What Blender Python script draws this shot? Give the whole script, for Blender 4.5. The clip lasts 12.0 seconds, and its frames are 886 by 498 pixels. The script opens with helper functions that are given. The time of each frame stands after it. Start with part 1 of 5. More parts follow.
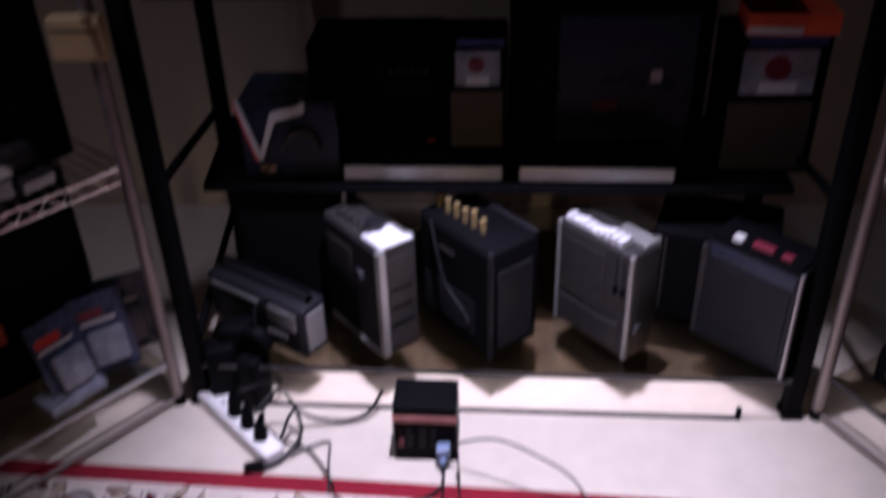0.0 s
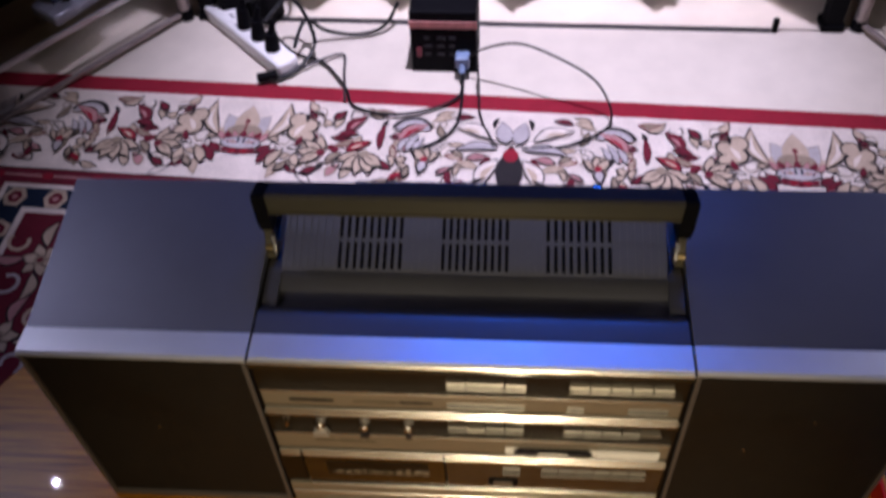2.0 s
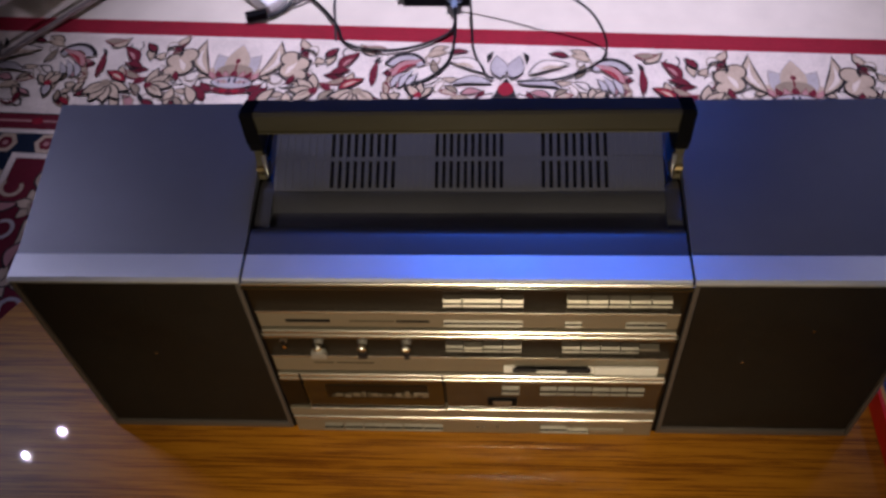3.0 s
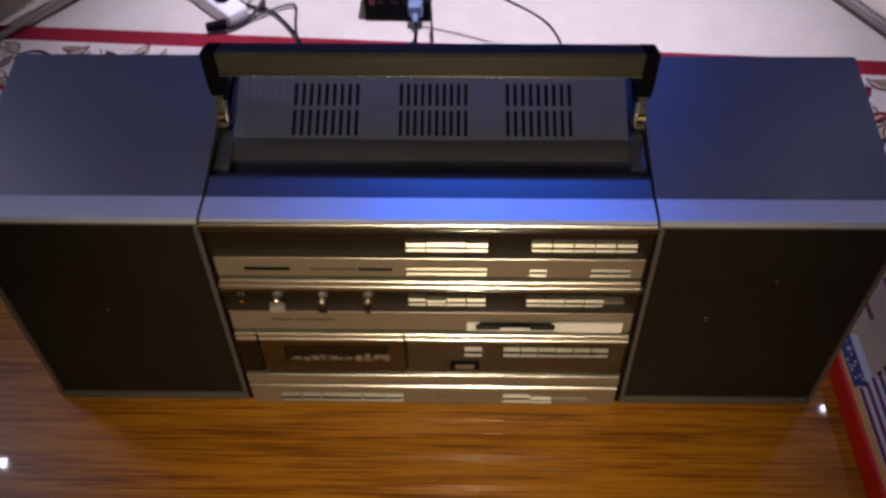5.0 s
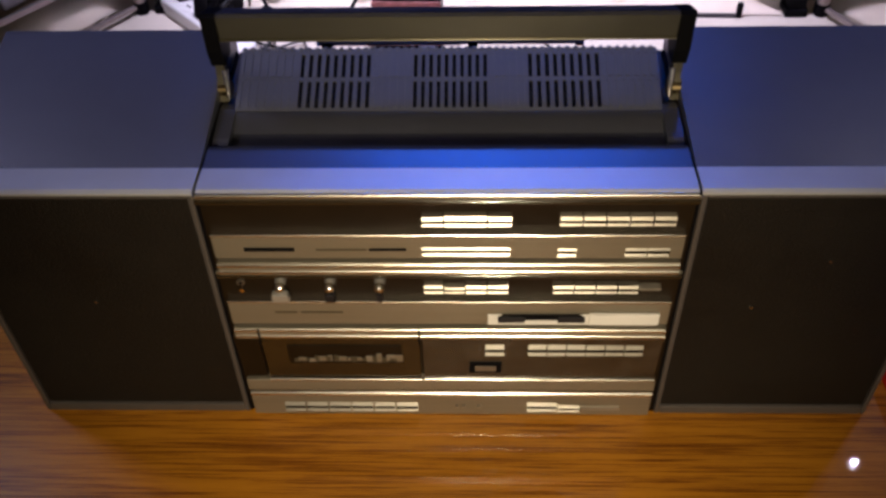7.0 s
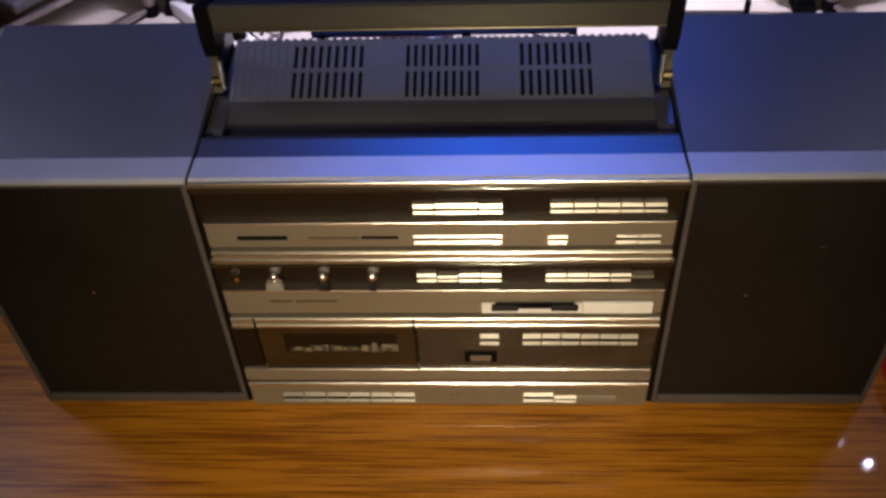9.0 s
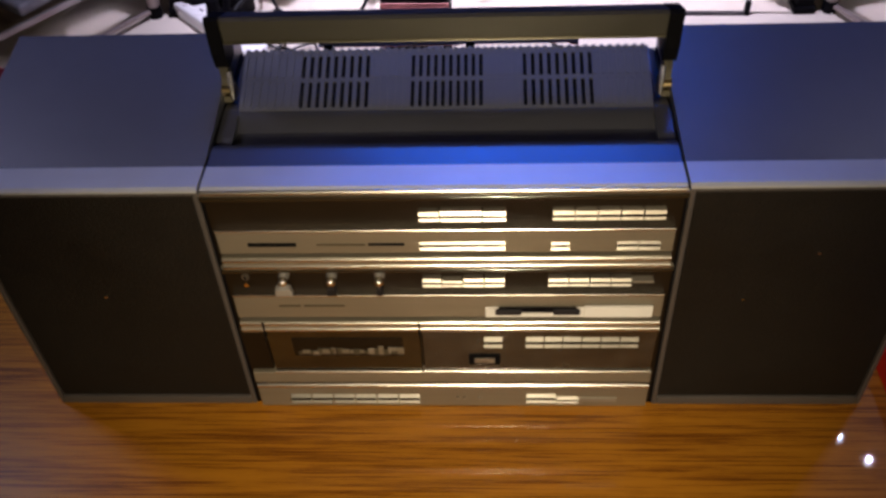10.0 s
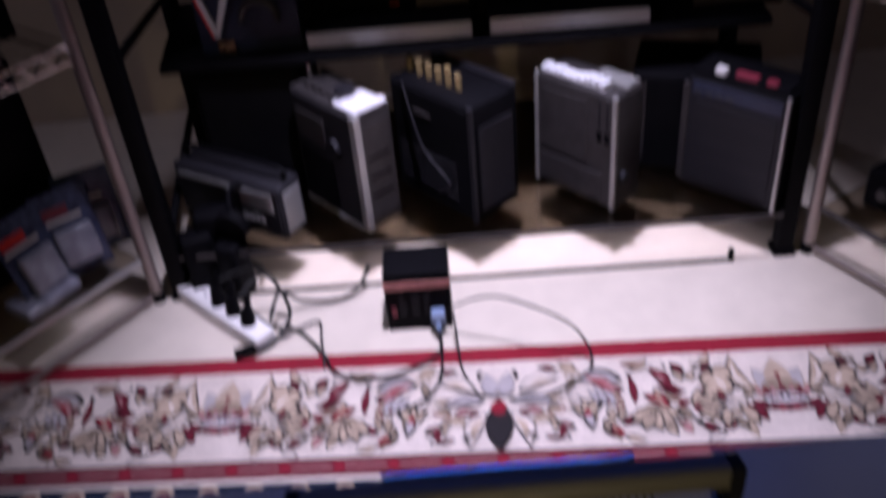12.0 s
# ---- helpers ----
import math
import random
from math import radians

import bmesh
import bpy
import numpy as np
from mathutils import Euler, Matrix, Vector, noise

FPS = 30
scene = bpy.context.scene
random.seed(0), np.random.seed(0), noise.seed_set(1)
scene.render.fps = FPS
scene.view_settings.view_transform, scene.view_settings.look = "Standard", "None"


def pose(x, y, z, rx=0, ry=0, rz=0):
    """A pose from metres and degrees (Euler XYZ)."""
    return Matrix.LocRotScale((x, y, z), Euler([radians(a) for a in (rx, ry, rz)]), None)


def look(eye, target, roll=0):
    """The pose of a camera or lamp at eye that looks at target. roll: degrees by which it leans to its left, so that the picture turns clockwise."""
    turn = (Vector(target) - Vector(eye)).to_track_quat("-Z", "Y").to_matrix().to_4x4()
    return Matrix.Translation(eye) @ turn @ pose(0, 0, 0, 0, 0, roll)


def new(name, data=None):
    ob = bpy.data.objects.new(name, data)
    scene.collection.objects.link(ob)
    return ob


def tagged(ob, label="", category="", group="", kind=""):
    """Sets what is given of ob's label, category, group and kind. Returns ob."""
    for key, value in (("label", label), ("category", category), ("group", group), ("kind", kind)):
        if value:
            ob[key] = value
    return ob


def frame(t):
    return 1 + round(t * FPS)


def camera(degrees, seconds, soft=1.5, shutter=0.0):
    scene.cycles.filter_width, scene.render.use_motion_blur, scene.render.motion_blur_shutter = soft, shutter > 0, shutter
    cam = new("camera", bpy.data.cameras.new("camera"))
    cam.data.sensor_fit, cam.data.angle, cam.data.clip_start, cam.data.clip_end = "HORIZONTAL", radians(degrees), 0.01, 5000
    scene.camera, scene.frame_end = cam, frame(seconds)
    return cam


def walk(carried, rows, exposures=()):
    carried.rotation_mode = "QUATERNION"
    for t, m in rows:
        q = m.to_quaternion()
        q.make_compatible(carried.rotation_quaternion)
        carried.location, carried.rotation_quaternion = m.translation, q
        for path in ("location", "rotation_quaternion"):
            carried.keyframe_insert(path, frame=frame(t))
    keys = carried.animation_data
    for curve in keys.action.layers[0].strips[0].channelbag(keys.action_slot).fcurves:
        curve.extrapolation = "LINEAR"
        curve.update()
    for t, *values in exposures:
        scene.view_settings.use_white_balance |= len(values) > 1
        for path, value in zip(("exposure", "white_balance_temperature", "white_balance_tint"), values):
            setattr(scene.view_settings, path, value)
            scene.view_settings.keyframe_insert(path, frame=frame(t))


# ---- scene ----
cam = camera(52.7, 12.0, soft=3.0, shutter=0.8)
PATH = [
    (0, (0.028, -0.295, 1.553), (-0.072, 1.392, 0.484), -1.7),
    (0.5, (0.023, -0.34, 1.475), (-0.159, 1.247, 0.271), -2.9),
    (1, (0.017, -0.346, 1.419), (-0.213, 1.136, 0.096), -4.4),
    (1.5, (0.025, -0.357, 1.369), (-0.179, 0.996, -0.09), -5.0),
    (2, (0.027, -0.369, 1.339), (-0.109, 0.878, -0.219), -3.6),
    (2.5, (0.028, -0.38, 1.324), (-0.125, 0.803, -0.282), -4.9),
    (2.7, (0.03, -0.383, 1.319), (-0.108, 0.775, -0.306), -4.9),
    (4.3, (0.03, -0.409, 1.299), (-0.093, 0.757, -0.322), -5.3),
    (4.5, (0.038, -0.421, 1.283), (-0.078, 0.766, -0.322), -4.8),
    (5, (0.024, -0.448, 1.254), (-0.01, 0.805, -0.304), -0.8),
    (5.5, (0.026, -0.464, 1.237), (-0.053, 0.84, -0.277), -2.6),
    (6, (0.025, -0.48, 1.204), (-0.035, 0.864, -0.276), -1.0),
    (6.5, (0.011, -0.472, 1.178), (-0.047, 0.892, -0.284), -1.3),
    (7, (0.016, -0.459, 1.158), (-0.04, 0.912, -0.297), -1.7),
    (9, (0.034, -0.47, 1.151), (-0.057, 0.908, -0.296), -3.0),
    (9.5, (0.035, -0.474, 1.155), (-0.051, 0.902, -0.295), -2.8),
    (10, (0.032, -0.476, 1.169), (-0.062, 0.895, -0.284), -3.2),
    (10.5, (0.028, -0.472, 1.189), (-0.058, 0.889, -0.274), -3.3),
    (11, (0.013, -0.432, 1.245), (-0.06, 0.891, -0.253), -3.7),
    (11.5, (-0.008, -0.367, 1.306), (-0.037, 1.068, -0.087), -3.8),
    (12, (-0.033, -0.336, 1.368), (-0.05, 1.276, 0.183), -5.4),
]
# the camera's own exposure drops while the bright floor fills the picture
GAIN = [(0, -0.22), (1, -0.20), (2, -0.20), (2.5, -0.30), (4.5, -0.28), (5, -0.28), (5.5, -0.15), (6.5, -0.05), (7, 0.0), (9, 0.0), (10, 0.0), (10.5, -0.15), (11, -0.30), (11.5, -0.25), (12, -0.25)]
walk(cam, [(t, look(eye, target, roll)) for t, eye, target, roll in PATH], GAIN)
# ---- world, lamps ----
TABLE = 0.45
CEIL = 2.45
world = bpy.data.worlds.new("night_room")
scene.world = world
world.use_nodes = True
world.node_tree.nodes["Background"].inputs[0].default_value = (0.02, 0.022, 0.03, 1)
world.node_tree.nodes["Background"].inputs[1].default_value = 0.3


def lamp(name, kind, place, aim, watts, colour, size, spread=90, blend=0.6):
    data = bpy.data.lights.new(name, kind)
    data.energy, data.color = watts, colour
    if kind == "SPOT":
        data.shadow_soft_size, data.spot_size, data.spot_blend = size, radians(spread), blend
    elif kind == "AREA":
        data.shape, data.size, data.size_y = "RECTANGLE", size[0], size[1]
    else:
        data.shadow_soft_size = size
    ob = new(name, data)
    ob.matrix_world = look(place, aim)
    return ob


COOL = (0.75, 0.705, 1.0)
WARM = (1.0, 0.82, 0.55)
DOWNLIGHTS = [(-1.50, 0.85), (-1.60, 0.76), (-1.70, 0.68), (1.30, 1.09), (1.225, 1.18)]
for dx, dy in DOWNLIGHTS:
    aim = (-0.86, 0.78, 0) if dx < 0 else (1.2, 0.9, 0)
    lamp("downlight_beam", "SPOT", (dx, dy, CEIL - 0.03), aim, 13 if dx < 0 else 3.5, COOL, 0.007, 104, 0.9)
lamp("spot_beam", "SPOT", (0.06, 1.08, CEIL - 0.04), (0.05, 1.16, 0), 500, COOL, 0.03, 54, 1.0)
# warm lamp added out of view to light the boombox front and table
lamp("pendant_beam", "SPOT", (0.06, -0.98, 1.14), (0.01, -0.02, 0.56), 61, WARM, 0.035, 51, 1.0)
lamp("colour_panel_beam", "AREA", (0.10, 1.35, CEIL - 0.05), (0.04, 0.05, 0.70), 2.2, (0.01, 0.15, 1.0), (0.85, 0.42)).data.spread = radians(60)

# ---- materials ----


def mat(name, colour, rough=0.5, metal=0.0, var=0.12, scale=30.0, bump=0.0, bscale=200.0, coat=0.0, stretch=(1, 1, 1), trans=0.0, spec=0.5):
    """Principled surface with two sizes of uneven colour, a little uneven gloss and fine relief."""
    m = bpy.data.materials.new(name)
    m.use_nodes = True
    nt = m.node_tree
    b = nt.nodes["Principled BSDF"]
    b.inputs["Metallic"].default_value = metal
    b.inputs["Specular IOR Level"].default_value = spec
    b.inputs["Coat Weight"].default_value = coat
    b.inputs["Coat Roughness"].default_value = 0.06
    b.inputs["Transmission Weight"].default_value = trans
    tc = nt.nodes.new("ShaderNodeTexCoord")
    mp = nt.nodes.new("ShaderNodeMapping")
    mp.inputs["Scale"].default_value = stretch
    nt.links.new(tc.outputs["Object"], mp.inputs[0])
    n1 = nt.nodes.new("ShaderNodeTexNoise")
    n1.inputs["Scale"].default_value, n1.inputs["Detail"].default_value = scale, 5
    n2 = nt.nodes.new("ShaderNodeTexNoise")
    n2.inputs["Scale"].default_value, n2.inputs["Detail"].default_value = scale * 0.13, 3
    for n in (n1, n2):
        nt.links.new(mp.outputs[0], n.inputs["Vector"])
    mix = nt.nodes.new("ShaderNodeMath")
    mix.operation = "ADD"
    nt.links.new(n1.outputs["Fac"], mix.inputs[0])
    nt.links.new(n2.outputs["Fac"], mix.inputs[1])
    ramp = nt.nodes.new("ShaderNodeMapRange")
    ramp.inputs["From Min"].default_value, ramp.inputs["From Max"].default_value = 0.6, 1.4
    ramp.inputs["To Min"].default_value, ramp.inputs["To Max"].default_value = 1 - var, 1 + var
    nt.links.new(mix.outputs[0], ramp.inputs["Value"])
    mul = nt.nodes.new("ShaderNodeVectorMath")
    mul.operation = "SCALE"
    mul.inputs[0].default_value = colour
    nt.links.new(ramp.outputs[0], mul.inputs["Scale"])
    nt.links.new(mul.outputs[0], b.inputs["Base Color"])
    rr = nt.nodes.new("ShaderNodeMapRange")
    rr.inputs["From Min"].default_value, rr.inputs["From Max"].default_value = 0.3, 0.7
    rr.inputs["To Min"].default_value, rr.inputs["To Max"].default_value = rough * 0.85, min(1, rough * 1.15)
    nt.links.new(n2.outputs["Fac"], rr.inputs["Value"])
    nt.links.new(rr.outputs[0], b.inputs["Roughness"])
    if bump:
        nb = nt.nodes.new("ShaderNodeTexNoise")
        nb.inputs["Scale"].default_value, nb.inputs["Detail"].default_value = bscale, 3
        nt.links.new(mp.outputs[0], nb.inputs["Vector"])
        bp = nt.nodes.new("ShaderNodeBump")
        bp.inputs["Strength"].default_value, bp.inputs["Distance"].default_value = bump, 0.002
        nt.links.new(nb.outputs["Fac"], bp.inputs["Height"])
        nt.links.new(bp.outputs[0], b.inputs["Normal"])
    return m


def wood_mat(name, light, dark, along=(1.0, 9, 9), rough=0.30):
    """Varnished oak veneer: long dark pores and broad figure along x under a clear gloss."""
    m = mat(name, light, rough, 0, 0.1, 20, 0.0, coat=0.5, spec=0.18)
    nt = m.node_tree
    b = nt.nodes["Principled BSDF"]
    tc = nt.nodes.new("ShaderNodeTexCoord")
    mp = nt.nodes.new("ShaderNodeMapping")
    mp.inputs["Scale"].default_value = along
    nt.links.new(tc.outputs["Object"], mp.inputs[0])
    fig = nt.nodes.new("ShaderNodeTexNoise")
    fig.inputs["Scale"].default_value, fig.inputs["Detail"].default_value, fig.inputs["Distortion"].default_value = 2.2, 4, 0.6
    nt.links.new(mp.outputs[0], fig.inputs["Vector"])
    mp2 = nt.nodes.new("ShaderNodeMapping")
    mp2.inputs["Scale"].default_value = (along[0] * 1.5, along[1] * 8, along[2])
    nt.links.new(tc.outputs["Object"], mp2.inputs[0])
    n = nt.nodes.new("ShaderNodeTexNoise")
    n.inputs["Scale"].default_value, n.inputs["Detail"].default_value, n.inputs["Roughness"].default_value = 3.0, 7, 0.65
    nt.links.new(mp2.outputs[0], n.inputs["Vector"])
    ad = nt.nodes.new("ShaderNodeMath")
    ad.operation = "MULTIPLY_ADD"
    ad.inputs[1].default_value = 0.24
    nt.links.new(fig.outputs["Fac"], ad.inputs[0])
    nt.links.new(n.outputs["Fac"], ad.inputs[2])
    cr = nt.nodes.new("ShaderNodeValToRGB")
    cr.color_ramp.elements[0].position, cr.color_ramp.elements[0].color = 0.51, (*dark, 1)
    cr.color_ramp.elements[1].position, cr.color_ramp.elements[1].color = 0.66, (*light, 1)
    nt.links.new(ad.outputs[0], cr.inputs[0])
    nt.links.new(cr.outputs[0], b.inputs["Base Color"])
    b.inputs["Coat Roughness"].default_value = 0.02
    return m


def cloth_mat(name, colour, scale=900.0, var=0.35):
    """Woven speaker cloth: a fine regular weave over a soft dark ground."""
    m = mat(name, colour, 0.62, 0, var, 60, 0.5, 700, spec=0.28)
    return m


def glow_mat(name, colour, strength):
    m = bpy.data.materials.new(name)
    m.use_nodes = True
    b = m.node_tree.nodes["Principled BSDF"]
    b.inputs["Base Color"].default_value = (0.8, 0.8, 0.8, 1)
    b.inputs["Emission Color"].default_value = (*colour, 1)
    b.inputs["Emission Strength"].default_value = strength
    return m


def carpet_mat(name, colour, var=0.18):
    return mat(name, colour, 0.95, 0, var, 160, 0.9, 900, spec=0.1)


SHELL = mat("grey_painted_shell", (0.096, 0.101, 0.134), 0.36, 0.3, 0.06, 40, 0.05, 900)
# lip grey is lightened to carry the ceiling's reflection on it
LIPM = mat("light_grey_edge_with_sheen", (0.62, 0.64, 0.68), 0.34, 0.5, 0.05, 60, 0.04, 800)
FRAMEM = mat("taupe_grey_frame_plastic", (0.085, 0.076, 0.074), 0.40, 0.2, 0.10, 50, 0.05, 800)
DECK = mat("satin_grey_deck", (0.115, 0.12, 0.150), 0.34, 0.75, 0.05, 50, 0.04, 900)
VENTM = mat("matt_grey_vent_plastic", (0.125, 0.132, 0.170), 0.40, 0.35, 0.06, 50, 0.05, 700)
BRUSH = mat("brushed_champagne_aluminium", (0.30, 0.268, 0.212), 0.36, 0.6, 0.10, 90, 0.06, 500, stretch=(0.05, 1, 6))
AERIAL = mat("dulled_chrome_aerial", (0.50, 0.49, 0.50), 0.20, 1.0, 0.12, 60)
CHROME = mat("bright_chrome_trim", (0.78, 0.74, 0.68), 0.16, 1.0, 0.05, 40)
RAIL = mat("polished_aluminium_rail", (0.92, 0.88, 0.81), 0.26, 1.0, 0.06, 60, stretch=(0.1, 1, 1))
BUTTON = mat("satin_silver_button", (0.36, 0.335, 0.295), 0.33, 0.85, 0.06, 60)
# less metallic and slightly rougher than the silver button
BUTTOND = mat("duller_grey_button", (0.36, 0.33, 0.28), 0.36, 0.6, 0.12, 80)
DARKP = mat("smoky_brown_panel", (0.0125, 0.0075, 0.0038), 0.42, 0.0, 0.3, 30, spec=0.16)
HAZE = mat("hazy_smoked_window", (0.034, 0.027, 0.021), 0.20, 0.0, 0.75, 55, coat=0.5)
SMOKE = mat("smoked_glossy_window", (0.024, 0.0160, 0.0080), 0.14, 0.0, 0.35, 50, coat=0.4)
GRILLE = cloth_mat("black_brown_speaker_cloth", (0.0066, 0.0046, 0.0030))
BLACKP = mat("black_plastic", (0.0042, 0.0040, 0.0052), 0.6, 0, 0.25, 60, 0.05, 500, spec=0.05)
BLACKM = mat("black_powder_coated_steel", (0.0050, 0.0048, 0.0062), 0.62, 0.0, 0.25, 60, 0.1, 700, spec=0.06)
BLUEBLACK = mat("dark_blue_black_plastic", (0.022, 0.028, 0.055), 0.3, 0.2, 0.2, 60)
HTOP = mat("dark_blue_grey_lacquer", (0.055, 0.050, 0.055), 0.45, 0.0, 0.1, 60, spec=0.25)
KHAKI = mat("khaki_anodised_handle", (0.115, 0.104, 0.075), 0.33, 0.6, 0.08, 90, stretch=(0.1, 1, 1))
BRASS = mat("brass_pivot", (0.62, 0.48, 0.26), 0.24, 1.0, 0.1, 90)
GILT = mat("gilt_knob", (0.70, 0.52, 0.26), 0.26, 0.7, 0.1, 90)
POSTM = mat("dull_pinkish_metal_post", (0.34, 0.28, 0.26), 0.40, 0.55, 0.15, 60, stretch=(1, 1, 0.1))
WHITE = mat("white_plastic", (0.78, 0.76, 0.74), 0.4, 0, 0.05, 40)
OAK = wood_mat("varnished_amber_oak", (0.43, 0.172, 0.013), (0.150, 0.045, 0.005), (2.1, 27, 27))
CREAMF = mat("cream_floor_covering", (0.62, 0.55, 0.46), 0.5, 0, 0.10, 14, 0.15, 160)
WALLP = mat("beige_wallpaper", (0.47, 0.38, 0.28), 0.85, 0, 0.12, 9, 0.3, 120)
CEILM = mat("white_painted_ceiling", (0.40, 0.39, 0.40), 0.9, 0, 0.04, 6, 0.1, 90)
# silver whitened so that lamp highlights and glints sit in the colour
TOPW = mat("silver_with_painted_highlight", (0.80, 0.80, 0.84), 0.42, 0.15, 0.10, 50)
SILVERP = mat("silver_painted_plastic", (0.46, 0.45, 0.44), 0.34, 0.6, 0.10, 40, 0.05, 400)
SILVERD = mat("dull_grey_silver_plastic", (0.054, 0.048, 0.049), 0.42, 0.4, 0.30, 40, 0.08, 400)
STEEL = mat("dark_brushed_steel_front", (0.015, 0.014, 0.018), 0.55, 0.1, 0.35, 60, stretch=(0.1, 1, 1), spec=0.3)
RED = mat("red_printed_card", (0.72, 0.020, 0.012), 0.42, 0, 0.1, 30)
ORANGE = mat("orange_red_label", (0.85, 0.11, 0.04), 0.5, 0, 0.1, 30)
YELLOW = mat("yellow_printed_card", (0.70, 0.42, 0.10), 0.45, 0, 0.1, 20)
BUFF = mat("buff_printed_card", (0.60, 0.43, 0.22), 0.42, 0, 0.12, 12)
NAVYC = mat("navy_printed_card", (0.028, 0.038, 0.16), 0.42, 0, 0.5, 160)
CARDBLUE = mat("blue_grey_printed_card", (0.060, 0.078, 0.140), 0.22, 0, 0.85, 40, coat=0.3)
PAPER = mat("white_paper", (0.74, 0.72, 0.72), 0.6, 0, 0.06, 20)
MAROONC = mat("maroon_printed_card", (0.20, 0.02, 0.04), 0.45, 0, 0.1, 30)
BLUECAB = mat("grey_blue_plug", (0.16, 0.22, 0.34), 0.4, 0, 0.1, 60)
CABLE = mat("black_rubber_cable", (0.006, 0.006, 0.007), 0.5, 0, 0.1, 60, spec=0.2)
# bronze tint deepened to carry the shade on the floor under the shelf
GLASS = mat("bronze_shelf_glass_with_shade", (0.13, 0.105, 0.075), 0.03, 0, 0.02, 10, trans=1.0)
PALEGLASS = mat("clear_shelf_glass", (0.62, 0.55, 0.46), 0.03, 0, 0.02, 10, trans=1.0)
CLEARISH = mat("clear_grey_plastic", (0.50, 0.51, 0.60), 0.14, 0, 0.5, 25, trans=0.3)
PINKST = mat("red_and_white_printed_band", (0.55, 0.22, 0.20), 0.5, 0, 0.45, 130)
BROWNC = mat("brown_cardboard", (0.085, 0.060, 0.042), 0.8, 0, 0.12, 40)
R_CREAM = carpet_mat("cream_wool_pile", (0.66, 0.575, 0.51))
R_RED = carpet_mat("crimson_wool_pile", (0.25, 0.017, 0.032))
R_MAROON = carpet_mat("maroon_wool_pile", (0.13, 0.016, 0.028))
R_NAVY = carpet_mat("dark_navy_wool_pile", (0.012, 0.02, 0.04))
R_BEIGE = carpet_mat("beige_wool_pile", (0.46, 0.355, 0.265))
R_PINK = carpet_mat("dusty_pink_wool_pile", (0.40, 0.20, 0.20))
R_DARK = carpet_mat("charcoal_wool_pile", (0.025, 0.022, 0.024))
R_GREY = carpet_mat("greyish_wool_pile", (0.42, 0.38, 0.38))
R_TAUPE = carpet_mat("taupe_wool_pile", (0.27, 0.21, 0.155))

# ---- mesh helpers ----


def part(name, bm, material, parent=None, label="", smooth=False):
    me = bpy.data.meshes.new(name)
    bmesh.ops.recalc_face_normals(bm, faces=bm.faces[:])
    bm.to_mesh(me)
    bm.free()
    for m in (material if isinstance(material, (list, tuple)) else [material]):
        me.materials.append(m)
    if smooth:
        me.shade_smooth()
        me.set_sharp_from_angle(angle=radians(38))
    ob = new(name, me)
    if parent is not None:
        ob.parent = parent
    if label:
        ob["label"] = label
    return ob


def thing(name, m, label, category, group="", kind=""):
    e = new(name)
    e.empty_display_size = 0.05
    e.matrix_world = m
    return tagged(e, label, category, group, kind)


def add_box(bm, lo, hi, bevel=0.0, turn=None, seg=2, mi=0):
    vs = bmesh.ops.create_cube(bm, size=1.0)["verts"]
    for v in vs:
        v.co = Vector([lo[i] + (v.co[i] + 0.5) * (hi[i] - lo[i]) for i in range(3)])
    faces = list({f for v in vs for f in v.link_faces})
    if bevel > 0:
        edges = list({e for v in vs for e in v.link_edges})
        r = bmesh.ops.bevel(bm, geom=edges, offset=bevel, segments=seg, affect="EDGES", profile=0.5)
        faces = list({f for f in r["faces"]} | {f for f in faces if f.is_valid})
        vs = list({v for f in faces for v in f.verts})
    for f in faces:
        if f.is_valid:
            f.material_index = mi
    if turn is not None:
        bmesh.ops.transform(bm, matrix=turn, verts=[v for v in vs if v.is_valid])
    return bm


def box(lo, hi, bevel=0.0, turn=None, seg=2):
    return add_box(bmesh.new(), lo, hi, bevel, turn, seg)


def add_prism(bm, pts, axis, a, b, mi=0):
    """Closed outline of 2D points drawn out along an axis from a to b."""
    def co(p, h):
        return {"x": (h, p[0], p[1]), "y": (p[0], h, p[1]), "z": (p[0], p[1], h)}[axis]
    lo = [bm.verts.new(co(p, a)) for p in pts]
    hi = [bm.verts.new(co(p, b)) for p in pts]
    n = len(pts)
    fs = [bm.faces.new(lo), bm.faces.new(hi)]
    for i in range(n):
        fs.append(bm.faces.new((lo[i], lo[(i + 1) % n], hi[(i + 1) % n], hi[i])))
    for f in fs:
        f.material_index = mi
    return bm


def prism(pts, axis, a, b):
    return add_prism(bmesh.new(), pts, axis, a, b)


def add_rod(bm, p, q, r, n=10, r2=None):
    p, q = Vector(p), Vector(q)
    d = q - p
    m = Matrix.Translation((p + q) / 2) @ d.to_track_quat("Z", "Y").to_matrix().to_4x4()
    bmesh.ops.create_cone(bm, cap_ends=True, segments=n, radius1=r, radius2=r if r2 is None else r2, depth=d.length, matrix=m)
    return bm


def rod(p, q, r, n=10, r2=None):
    return add_rod(bmesh.new(), p, q, r, n, r2)


def smooth_path(pts, steps=6):
    pts = [Vector(p) for p in pts]
    out = []
    for i in range(len(pts) - 1):
        a, b, c, d = pts[max(i - 1, 0)], pts[i], pts[i + 1], pts[min(i + 2, len(pts) - 1)]
        for k in range(steps):
            t = k / steps
            out.append(0.5 * ((2 * b) + (c - a) * t + (2 * a - 5 * b + 4 * c - d) * t * t + (3 * b - a - 3 * c + d) * t ** 3))
    return out + [pts[-1]]


